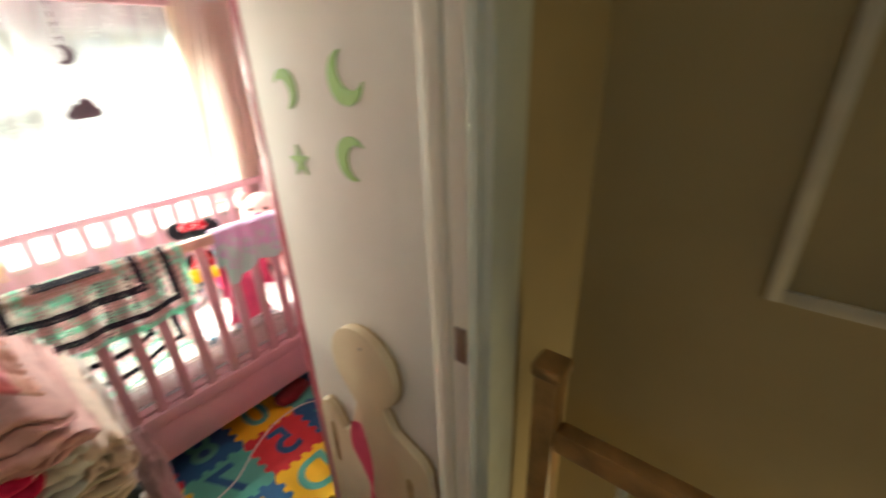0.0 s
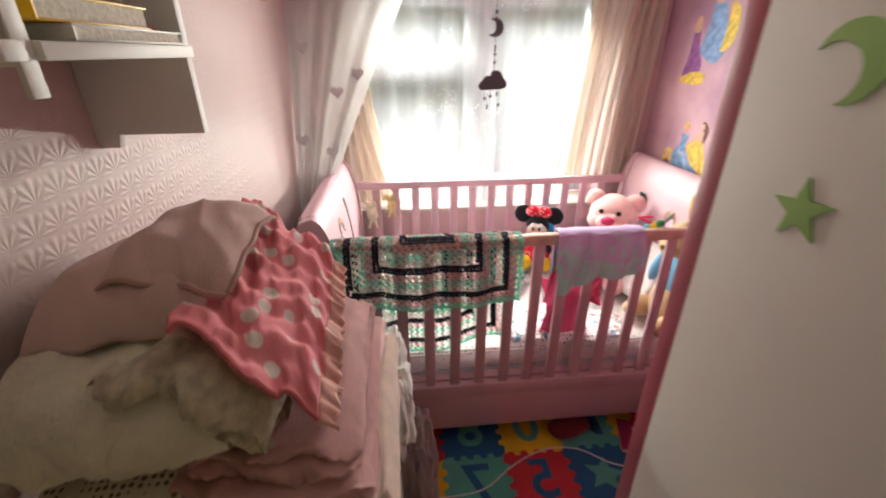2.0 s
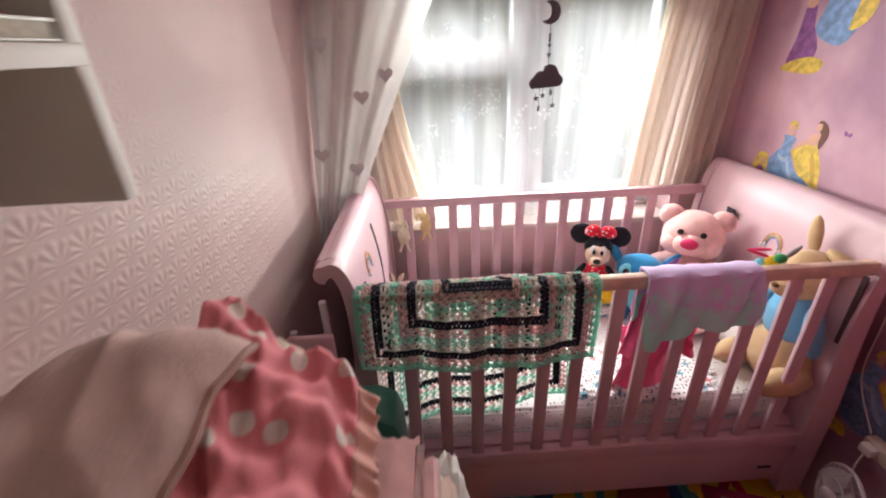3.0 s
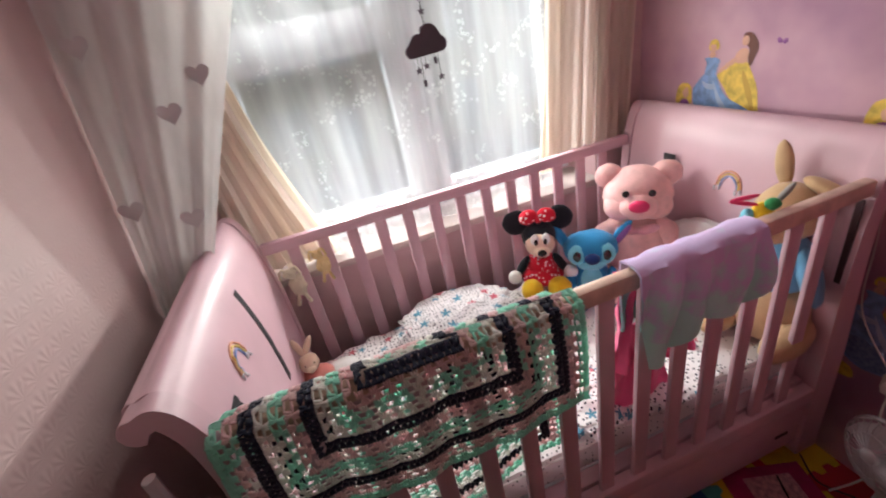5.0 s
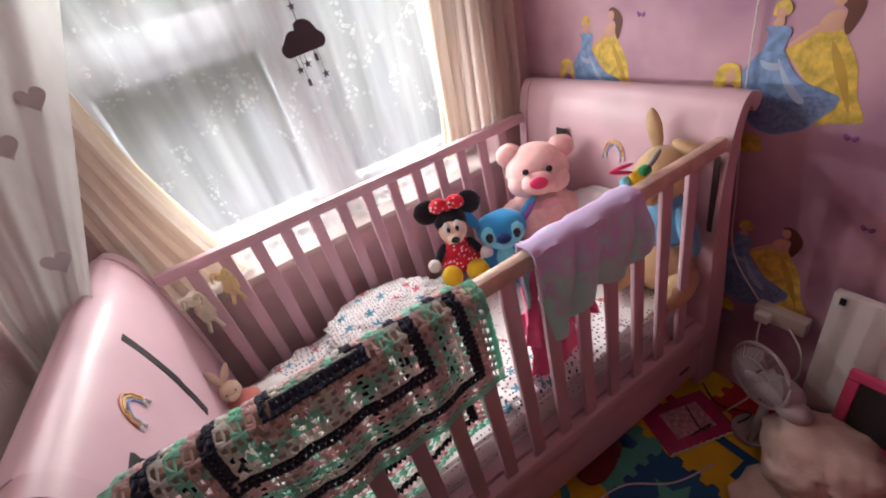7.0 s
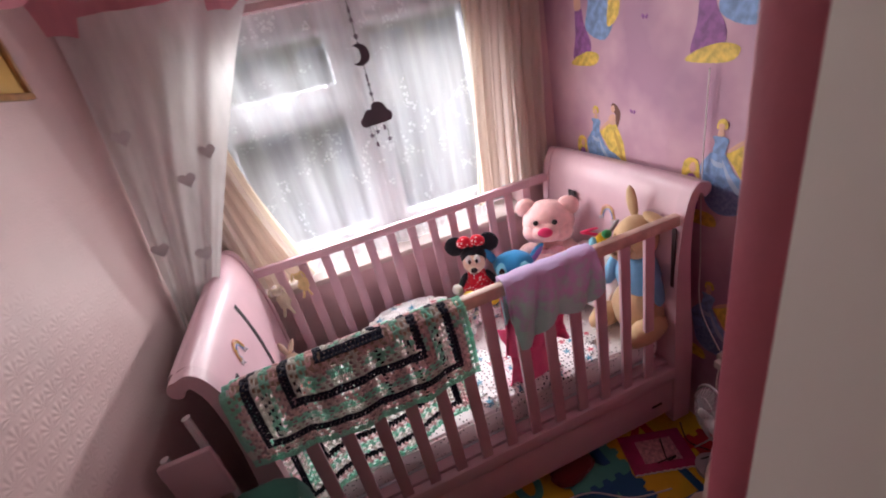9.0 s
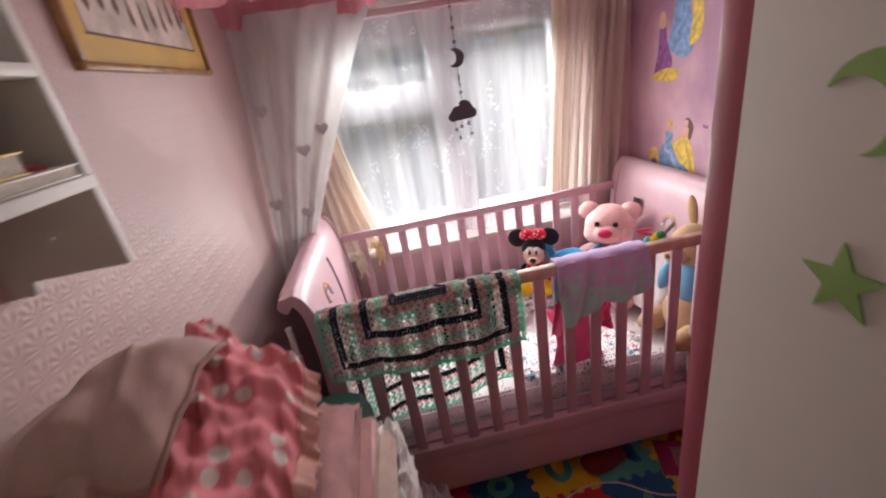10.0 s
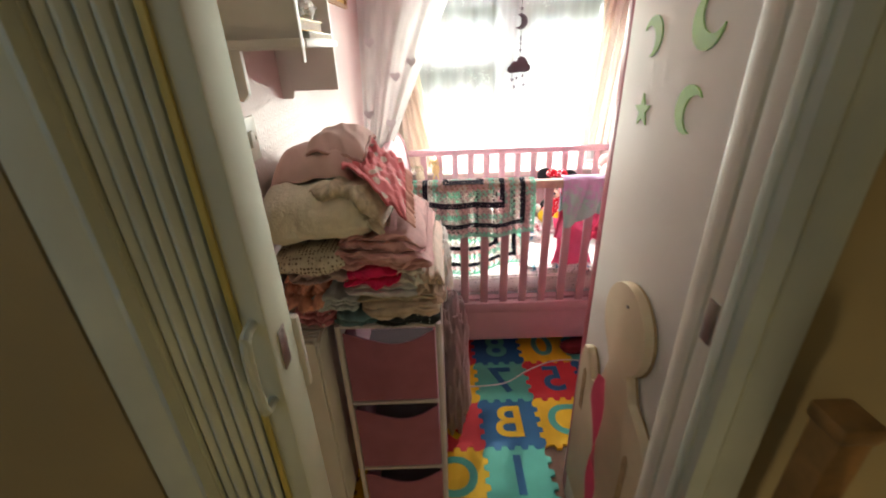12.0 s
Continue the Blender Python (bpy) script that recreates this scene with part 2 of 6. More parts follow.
SHEET = spotted("spotted_sheet", (0.80, 0.76, 0.76), (0.03, 0.03, 0.04), 80, 0.24)
DOTTED = starred("dotted_star_cotton", 85.0, 12.0)
STARRY = starred("star_print_cotton", 60.0, 15.0)
YARN = {c: mat("yarn_" + c, v, rough=0.95, var=0.15, scale=60, bump=0.8, fine=300, sheen=0.3, spec=0.1) for c, v in
        {"mint": (0.52, 0.91, 0.79), "pink": (0.94, 0.73, 0.74), "navy": (0.012, 0.014, 0.035), "cream": (0.96, 0.95, 0.91)}.items()}
for k in ("mint", "pink", "cream"):
    n_, l_, b_ = nodes_of(YARN[k])
    tr_, mx_ = n_.new("ShaderNodeBsdfTranslucent"), n_.new("ShaderNodeMixShader")
    tr_.inputs[0].default_value = {"mint": (0.52, 0.91, 0.79, 1), "pink": (0.94, 0.73, 0.74, 1), "cream": (0.96, 0.95, 0.91, 1)}[k]
    mx_.inputs[0].default_value = 0.6
    l_.new(b_.outputs[0], mx_.inputs[1])
    l_.new(tr_.outputs[0], mx_.inputs[2])
    l_.new(mx_.outputs[0], n_["Material Output"].inputs[0])
FOAM = {c: mat("foam_" + c, v, rough=0.75, var=0.08, scale=10, bump=0.3, fine=500) for c, v in
        {"red": (0.58, 0.035, 0.05), "blue": (0.02, 0.12, 0.28), "yellow": (0.78, 0.50, 0.02), "teal": (0.10, 0.42, 0.34)}.items()}
PRINCESS_WALL = mat("mottled_lilac_wallpaper", (0.66, 0.42, 0.49), rough=0.6, scale=2.6, bump=0.05, color2=(0.38, 0.20, 0.30))


# mesh helpers
def bm_box(bm, lo, hi, bevel=0.0, m=None):
    lo, hi = Vector(lo), Vector(hi)
    g = bmesh.ops.create_cube(bm, size=1.0)["verts"]
    for v in g:
        v.co = Vector([lo[i] + (v.co[i] + 0.5) * (hi[i] - lo[i]) for i in range(3)])
    if bevel:
        es = list({e for v in g for e in v.link_edges})
        g = list({v for f in bmesh.ops.bevel(bm, geom=es, offset=bevel, segments=2, profile=0.5, affect="EDGES")["faces"] for v in f.verts} | {v for v in g if v.is_valid})
    if m is not None:
        for v in g:
            v.co = m @ v.co
    return g


def box(lo, hi, bevel=0.0, m=None):
    bm = bmesh.new()
    bm_box(bm, lo, hi, bevel, m)
    return bm


def bm_prism(bm, pts, lo, hi, axis="y", mi=0):
    """Extrudes a closed outline of (a, b) between lo and hi on an axis: y takes (x, z), x takes (y, z), z takes (x, y)."""
    put = {"y": lambda a, b, c: (a, c, b), "x": lambda a, b, c: (c, a, b), "z": lambda a, b, c: (a, b, c)}[axis]
    A = [bm.verts.new(put(a, b, lo)) for a, b in pts]
    B = [bm.verts.new(put(a, b, hi)) for a, b in pts]
    n = len(pts)
    fs = [bm.faces.new(A), bm.faces.new(B[::-1])]
    fs += [bm.faces.new((A[i], A[(i + 1) % n], B[(i + 1) % n], B[i])) for i in range(n)]
    for f in fs:
        f.material_index = mi
    bmesh.ops.recalc_face_normals(bm, faces=fs)
    return A + B


def prism(pts, lo, hi, axis="y", bevel=0.0):
    bm = bmesh.new()
    bm_prism(bm, pts, lo, hi, axis)
    if bevel:
        es = [e for e in bm.edges if len(e.link_faces) == 2 and e.calc_face_angle(0) > 0.6]
        bmesh.ops.bevel(bm, geom=es, offset=bevel, segments=2, profile=0.5, affect="EDGES")
    return bm


def bm_tube(bm, pts, r, seg=8, mi=0, closed=False):
    """A round tube along a line of points; r is one radius or one per point."""
    pts = [Vector(p) for p in pts]
    rings = []
    up = Vector((0.13, 0.07, 1)).normalized()
    for i, p in enumerate(pts):
        d = (pts[min(i + 1, len(pts) - 1)] - pts[max(i - 1, 0)]).normalized()
        a = d.cross(up if abs(d.dot(up)) < 0.95 else Vector((1, 0, 0))).normalized()
        b = d.cross(a)
        rr = r[i] if hasattr(r, "__len__") else r
        rings.append([bm.verts.new(p + rr * (math.cos(2 * math.pi * k / seg) * a + math.sin(2 * math.pi * k / seg) * b)) for k in range(seg)])
    for R, S in zip(rings, rings[1:]):
        for k in range(seg):
            bm.faces.new((R[k], R[(k + 1) % seg], S[(k + 1) % seg], S[k])).material_index = mi
    bm.faces.new(rings[0]).material_index = mi
    bm.faces.new(rings[-1][::-1]).material_index = mi


def tube(pts, r, seg=8):
    bm = bmesh.new()
    bm_tube(bm, pts, r, seg)
    bmesh.ops.recalc_face_normals(bm, faces=bm.faces)
    return bm


def bm_ball(bm, c, r, m=None, mi=0, seg=16, bumpy=0.0):
    """An ellipsoid at c with radii r, turned by the matrix m; bumpy pushes its surface about."""
    g = bmesh.ops.create_uvsphere(bm, u_segments=seg, v_segments=max(6, seg * 2 // 3), radius=1.0)["verts"]
    r = Vector(r) if hasattr(r, "__len__") else Vector((r, r, r))
    for v in g:
        k = 1 + (bumpy * noise.noise(v.co * 2.3 + Vector(c) * 9) if bumpy else 0)
        q = Vector((v.co.x * r.x, v.co.y * r.y, v.co.z * r.z)) * k
        v.co = Vector(c) + (m.to_3x3() @ q if m is not None else q)
    for f in {f for v in g for f in v.link_faces}:
        f.material_index = mi
        f.smooth = True
    return g


def catmull(pts, n=6, closed=False):
    """Points of a smooth line through the given ones."""
    P = [Vector(p) for p in pts]
    out = []
    N = len(P)
    for i in range(N if closed else N - 1):
        if closed:
            a, b, c, d = P[i - 1], P[i], P[(i + 1) % N], P[(i + 2) % N]
        else:
            a, b, c, d = P[max(i - 1, 0)], P[i], P[i + 1], P[min(i + 2, N - 1)]
        for k in range(n):
            t = k / n
            out.append(0.5 * (2 * b + (c - a) * t + (2 * a - 5 * b + 4 * c - d) * t * t + (3 * b - a - 3 * c + d) * t ** 3))
    if not closed:
        out.append(P[-1])
    return out


def thing(name, at, label, category, group=""):
    ob = new(name)
    ob.empty_display_size = 0.05
    ob.location = at
    return tagged(ob, label, category, group)


def place(ob, parent):
    c = Vector((0, 0, 0))
    base = Vector((0, 0, 0))
    p = parent
    while p is not None:
        base += p.location
        p = p.parent
    me = ob.data
    if me.vertices:
        co = np.empty(len(me.vertices) * 3)
        me.vertices.foreach_get("co", co)
        co = co.reshape(-1, 3)
        mid = (co.min(0) + co.max(0)) / 2
        c = Vector(mid)
        me.vertices.foreach_set("co", (co - mid).ravel())
        me.update()
    if parent is not None:
        ob.parent = parent
    ob.location = c - base
    return ob


def finish(name, bm, material, smooth):
    me = bpy.data.meshes.new(name)
    bm.to_mesh(me)
    bm.free()
    for q in (material if isinstance(material, (list, tuple)) else [material]):
        me.materials.append(q)
    if smooth:
        me.shade_smooth()
        if smooth != "all":
            me.set_sharp_from_angle(angle=radians(40))
    return new(name, me)


def part(name, bm, material, parent, label="", smooth=True, kind=""):
    ob = place(finish(name, bm, material, smooth), parent)
    return tagged(ob, label, kind=kind)


def solo(name, bm, material, label, category, smooth=True, group="", kind=""):
    ob = place(finish(name, bm, material, smooth), None)
    return tagged(ob, label, category, group, kind)


def shell(name, bm, material, label, smooth=False):
    ob = place(finish(name, bm, material, smooth), None)
    return tagged(ob, label, kind="structure")


def sheet_bm(f, nu, nv, thick=0.0):
    """A cloth sheet f(u, v) -> point, with u and v from 0 to 1."""
    bm = bmesh.new()
    V = [[bm.verts.new(f(i / nu, j / nv)) for j in range(nv + 1)] for i in range(nu + 1)]
    for i in range(nu):
        for j in range(nv):
            bm.faces.new((V[i][j], V[i + 1][j], V[i + 1][j + 1], V[i][j + 1]))
    if thick:
        bmesh.ops.recalc_face_normals(bm, faces=bm.faces)
        bmesh.ops.solidify(bm, geom=bm.faces[:], thickness=thick)
    return bm


# the room: walls, floor, ceiling
XL, XR, YW, YD, H = -0.17, 1.64, 0.90, -1.37, 2.32
YO = -1.45
WX0, WX1, WZ0, WZ1, YG = 0.04, 1.42, 0.83, 1.93, 1.14

shell("floor", box((XL - 0.3, -3.6, -0.12), (XR + 0.3, YW + 0.3, -0.012)), BOARD, "dark timber boards under the play mat and landing")
shell("ceiling", box((XL - 0.3, -3.6, H), (XR + 0.3, YW + 0.3, H + 0.1)), CEIL, "plain white painted ceiling")
shell("wall_west", box((XL - 0.12, YO + 0.061, -0.012), (XL, YW, H)), WALL_PINK, "pink painted wallpaper with raised fan pattern")
shell("wall_east", box((XR, YO, -0.012), (XR + 0.12, YW, H)), PRINCESS_WALL, "mottled pink and lilac wallpaper beside the cot")
bm = bmesh.new()
bm_box(bm, (XL - 0.12, YW, -0.012), (WX0, YG + 0.1, H))
bm_box(bm, (WX1, YW, -0.012), (XR + 0.12, YG + 0.1, H))
bm_box(bm, (WX0, YW, -0.012), (WX1, YG + 0.1, WZ0 - 0.03))
bm_box(bm, (WX0, YW, WZ1), (WX1, YG + 0.1, H))
shell("wall_north", bm, WALL_PLAIN, "pink painted wall round the window")
bm = bmesh.new()
bm_box(bm, (XL, YO + 0.01, -0.012), (-0.095, YD, H))
bm_box(bm, (0.651, YO + 0.01, -0.012), (XR + 0.12, YD, H))
bm_box(bm, (-0.095, YO + 0.01, 2.02), (0.651, YD, H))
shell("wall_south", bm, LANDING_PAINT, "brown painted wall round the doorway")

# window: frame, mullion, transom, sill, glass
win = tagged(new("window_1"), "white framed window with a small top light, behind net", kind="structure")
win.location = (0.73, YG, WZ0)
for lo, hi in (((WX0, YG - 0.04, WZ0), (WX0 + 0.07, YG + 0.04, WZ1)), ((WX1 - 0.07, YG - 0.04, WZ0), (WX1, YG + 0.04, WZ1)),
               ((WX0 + 0.07, YG - 0.04, WZ1 - 0.07), (WX1 - 0.07, YG + 0.04, WZ1)), ((WX0 + 0.07, YG - 0.04, WZ0), (WX1 - 0.07, YG + 0.04, WZ0 + 0.07))):
    part("window_frame", box(lo, hi, 0.006), UPVC, win)
part("mullion", box((0.70, YG - 0.05, WZ0 + 0.07), (0.80, YG + 0.04, WZ1 - 0.07), 0.006), UPVC, win)
part("transom", box((WX0 + 0.07, YG - 0.05, 1.52), (0.70, YG + 0.04, 1.59), 0.006), UPVC, win)
part("window_sill", box((WX0 - 0.02, YW - 0.03, WZ0 - 0.03), (WX1 + 0.02, YG - 0.042, WZ0), 0.006), mat("aged_sill_paint", (0.50, 0.42, 0.38), rough=0.6), win)
GLASS = bpy.data.materials.new("window_glass")
GLASS.use_nodes = True
n_, l_, b_ = nodes_of(GLASS)
b_.inputs["Transmission Weight"].default_value, b_.inputs["Roughness"].default_value, b_.inputs["IOR"].default_value = 1.0, 0.0, 1.45
for x0, x1, z0, z1 in ((WX0 + 0.07, 0.70, 0.90, 1.52), (WX0 + 0.07, 0.70, 1.59, 1.86), (0.80, WX1 - 0.07, 0.90, 1.86)):
    sh = part("casement_frame", (lambda bm: ([bm_box(bm, a, b, 0.004) for a, b in (((x0, YG - 0.06, z0), (x0 + 0.035, YG + 0.02, z1)), ((x1 - 0.035, YG - 0.06, z0), (x1, YG + 0.02, z1)),
              ((x0 + 0.035, YG - 0.06, z0), (x1 - 0.035, YG + 0.02, z0 + 0.035)), ((x0 + 0.035, YG - 0.06, z1 - 0.035), (x1 - 0.035, YG + 0.02, z1)))], bm)[1])(bmesh.new()), UPVC, win)
    pane = part("pane", box((x0 + 0.03, YG - 0.004, z0 + 0.03), (x1 - 0.03, YG + 0.002, z1 - 0.03)), GLASS, win)
    pane.visible_shadow = False
part("handle", box((0.34, YG - 0.085, 1.64), (0.36, YG - 0.062, 1.75), 0.004), METAL, win)

# wardrobe end by the doorway
ward = thing("wardrobe", (1.2, -1.05, -0.012), "white laminate wardrobe end panel with dusky red front edge", "wardrobe")
part("side_panel", box((0.72, YD + 0.01, -0.012), (0.738, -0.806, 2.15), 0.001), PANEL_WHITE, ward, "white laminate side with star stickers")
part("carcass", box((0.739, YD + 0.01, -0.012), (XR - 0.01, -0.806, 2.15)), PANEL_WHITE, ward)
part("door", box((0.722, -0.805, 0.0), (1.17, -0.765, 2.15), 0.003), MAGENTA_EDGE, ward, "dusky red painted door")
part("door", box((1.175, -0.805, 0.0), (XR - 0.012, -0.765, 2.15), 0.003), MAGENTA_EDGE, ward, "dusky red painted door")

# doorway: right jamb, folding door
jamb = tagged(new("door_frame"), "cream gloss painted door frame with moulded architrave", kind="structure")
jamb.location = (0.65, -1.45, 0)
# jamb split so its room-side half looks lit by a lighter paint
part("jamb", box((0.630, -1.4320, -0.012), (0.650, -1.4005, 2.02), 0.002), JAMB_LIT_WHITE, jamb)
part("door_stop", box((0.624, -1.400, -0.012), (0.650, YD + 0.008, 2.02), 0.007), JAMB_LIT_WHITE, jamb, "rounded door stop in white lightened to stand for room light")
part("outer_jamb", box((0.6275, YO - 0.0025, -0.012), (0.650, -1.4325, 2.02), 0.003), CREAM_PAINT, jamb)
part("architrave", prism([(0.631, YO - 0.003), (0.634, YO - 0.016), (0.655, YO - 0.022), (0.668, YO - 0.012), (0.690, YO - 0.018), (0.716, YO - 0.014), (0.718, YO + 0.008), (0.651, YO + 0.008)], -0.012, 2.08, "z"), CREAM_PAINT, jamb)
part("room_architrave", box((0.6505, YD + 0.001, -0.012), (0.692, YD + 0.024, 2.06), 0.004), CREAM_PAINT, jamb)
# bead whiter than the architrave, so its colour gives the frame's bright highlight line
part("highlight_bead", box((0.672, YD + 0.0245, -0.012), (0.688, YD + 0.036, 2.06), 0.004), WHITE_PAINT, jamb)
part("strike_plate", box((0.6265, -1.428, 1.222), (0.6295, -1.408, 1.285), 0.001), METAL, jamb, "worn steel strike plate")
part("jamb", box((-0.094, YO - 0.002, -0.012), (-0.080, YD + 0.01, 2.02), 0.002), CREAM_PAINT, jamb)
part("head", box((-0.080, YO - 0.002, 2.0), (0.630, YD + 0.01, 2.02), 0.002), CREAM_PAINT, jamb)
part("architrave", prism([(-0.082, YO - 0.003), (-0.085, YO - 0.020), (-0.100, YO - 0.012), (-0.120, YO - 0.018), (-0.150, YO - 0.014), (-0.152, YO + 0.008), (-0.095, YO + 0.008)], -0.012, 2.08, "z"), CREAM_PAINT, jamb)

fold = thing("folding_door", (-0.02, -1.41, 0), "cream folding door pushed open against its jamb", "folding door")
for i in range(5):
    x = -0.077 + 0.0185 * i
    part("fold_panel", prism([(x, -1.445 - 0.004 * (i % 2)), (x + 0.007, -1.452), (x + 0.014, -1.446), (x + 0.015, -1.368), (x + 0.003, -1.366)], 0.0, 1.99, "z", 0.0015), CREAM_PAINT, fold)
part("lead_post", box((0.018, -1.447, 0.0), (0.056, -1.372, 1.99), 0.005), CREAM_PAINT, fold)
# yellow line of caught light, put in as a coloured strip
part("edge_glow_strip", box((0.019, -1.4535, 0.02), (0.027, -1.4475, 1.97), 0.001), mat("yellow_glow_line", (0.48, 0.38, 0.10), rough=0.55, bump=0), fold, "thin yellow strip standing for a line of light")
part("handle", tube(catmull([(0.040, -1.447, 1.295), (0.040, -1.472, 1.29), (0.040, -1.478, 1.25), (0.040, -1.478, 1.21), (0.040, -1.472, 1.175), (0.040, -1.447, 1.17)], 4), 0.007), CREAM_PAINT, fold, "cream plastic pull handle")
part("latch_plate", box((0.0565, -1.428, 1.205), (0.0585, -1.405, 1.265), 0.0008), METAL, fold)
part("inner_handle", box((0.040, -1.371, 1.12), (0.062, -1.357, 1.25), 0.005), WHITE_PAINT, fold, "white plastic grip on the room side")

# landing
for nm, lo, hi in (("wall_landing_east", (1.05, -3.6, -2.2), (1.25, YO + 0.01, H)), ("wall_landing_south", (-1.3, -3.72, -0.012), (1.05, -3.6, H)),
                   ("wall_landing_west", (-1.42, -3.6, -0.012), (-1.3, YO, H)), ("wall_landing_north", (-1.42, YO, -0.012), (XL, YO + 0.06, H))):
    shell(nm, box(lo, hi), LANDING_PAINT, "brown painted landing wall beside the stairs")

# cot
cot = thing("cot", (0.78, 0.40, 0), "pink painted sleigh cot bed with slatted sides, toys inside", "cot bed")


def sleigh(x_in, s, y0, y1, w_leg, w_top):
    """One curved cot end, as an outline with its roll at the top, extruded across the cot."""
    line = catmull([(0.0, 0, 0.06), (-0.004, 0, 0.35), (-0.012, 0, 0.65), (-0.008, 0, 0.86), (0.008, 0, 1.0), (0.032, 0, 1.085), (0.062, 0, 1.118), (0.092, 0, 1.112)], 5)
    inner = [(x_in + s * p.x, p.z) for p in line]
    outer = []
    k = len(line) - 1
    for i, p in enumerate(line):
        a, b = line[max(i - 1, 0)], line[min(i + 1, k)]
        d = (b - a).normalized()
        nrm = Vector((d.z, 0, -d.x))
        w = w_leg + (w_top - w_leg) * min(1, max(0, (p.z - 0.5) / 0.55))
        q = p + nrm * w
        outer.append((x_in + s * q.x, q.z))
    tip = line[-1]
    roll = [(x_in + s * (tip.x + 0.026 * math.sin(a)), tip.z - 0.024 + 0.026 * math.cos(a)) for a in (0.4, 0.9, 1.5, 2.1, 2.7, 3.2)]
    return prism(inner + roll + outer[::-1], y0, y1, "y", 0.0)


for s, xi, nm in ((1, 1.505, "footboard"), (-1, 0.06, "headboard")):
    part(nm, sleigh(xi, s, 0.03, 0.79, 0.026, 0.024), PINK_PAINT, cot)
    part("end_post", sleigh(xi - s * 0.006, s, -0.012, 0.03, 0.085, 0.036), PINK_PAINT, cot)
    part("end_post", sleigh(xi - s * 0.006, s, 0.79, 0.832, 0.085, 0.036), PINK_PAINT, cot)
part("front_rail", box((0.064, -0.008, 0.985), (1.50, 0.022, 1.027), 0.007), RAIL_WOOD, cot, "pink rail worn to bare wood")
part("back_rail", box((0.064, 0.795, 0.965), (1.50, 0.825, 1.005), 0.007), PINK_PAINT, cot)
part("front_lower_rail", box((0.064, -0.012, 0.305), (1.50, 0.024, 0.365), 0.005), PINK_PAINT, cot)
part("back_lower_rail", box((0.064, 0.795, 0.305), (1.50, 0.825, 0.365), 0.005), PINK_PAINT, cot)
part("front_apron", box((0.068, 0.0, 0.118), (1.497, 0.02, 0.304), 0.003), PINK_PAINT, cot)
for k in range(13):
    part("front_slat", box((0.176 + 0.1005 * k - 0.020, 0.0, 0.360), (0.176 + 0.1005 * k + 0.020, 0.014, 0.990), 0.003), PINK_PAINT, cot)
for k in range(13):
    part("back_slat", box((0.160 + 0.102 * k - 0.020, 0.803, 0.360), (0.160 + 0.102 * k + 0.020, 0.817, 0.970), 0.003), PINK_PAINT, cot)
mattress = thing("mattress", (0.78, 0.4, 0.375), "mattress in a white sheet with small dark spots", "mattress")
part("fitted_sheet", box((0.075, 0.058, 0.380), (1.49, 0.785, 0.50), 0.03), SHEET, mattress)
part("piping", tube([(0.10, 0.060, 0.478), (1.465, 0.060, 0.478)], 0.0035, 6), WHITE_PAINT, mattress)
part("underside", box((0.09, 0.066, 0.3745), (1.475, 0.775, 0.3795)), UPVC, mattress)
# near-black strip paints the shade of the gap beside the end post
part("rail_groove_shade", box((1.487, 0.001, 0.74), (1.492, 0.016, 0.975)), GROOVE_SHADE, cot, "dark strip standing for the shade in the rail groove")
part("maker_plate", box((1.395, -0.003, 0.186), (1.445, -0.0005, 0.196)), BLACK, cot, "small dark plate")
part("bed_base", box((0.07, 0.026, 0.33), (1.495, 0.79, 0.374)), PINK_PAINT, cot)


# cot details
# near-black stands for the shade inside slots that are not cut out
SLOT = mat("slot_recess_shade", (0.02, 0.015, 0.02), rough=0.8, bump=0)
RB = [mat("sticker_" + k, v, rough=0.35, bump=0.1) for k, v in (("peach", (0.75, 0.38, 0.25)), ("gold", (0.70, 0.50, 0.15)), ("blue", (0.25, 0.35, 0.65)))]
PEARL = mat("white_bead", (0.75, 0.72, 0.78), rough=0.2, bump=0)
part("fixing_slot", box((1.488, 0.556, 0.900), (1.494, 0.604, 0.972), 0.001), SLOT, cot, "fixing slot, its inner shade painted as a dark patch")


def inner_face(s, z):
    """How far in the curved face of a cot end lies at a height."""
    line = catmull([(0.0, 0, 0.06), (-0.004, 0, 0.35), (-0.012, 0, 0.65), (-0.008, 0, 0.86), (0.008, 0, 1.0), (0.032, 0, 1.085)], 5)
    p = min(line, key=lambda q: abs(q.z - z))
    return (1.505 if s > 0 else 0.06) + s * p.x


def on_end(s, y, z, out=0.001):
    return Vector((inner_face(s, z) - s * out, y, z))


# slots laid on the curved face as dark sheets, their shade in the colour
for z0, z1, ya, yb in ((0.745, 1.045, 0.424, 0.450), (0.905, 0.99, 0.075, 0.125)):
    strip = [z0 + (z1 - z0) * k / 12 for k in range(13)]
    part("fixing_slot", sheet_bm(lambda u, v: on_end(-1, ya + (yb - ya) * v, strip[round(u * 12)], 0.002), 12, 1, 0.0015), SLOT, cot, "fixing slot, its inner shade painted as a dark patch")
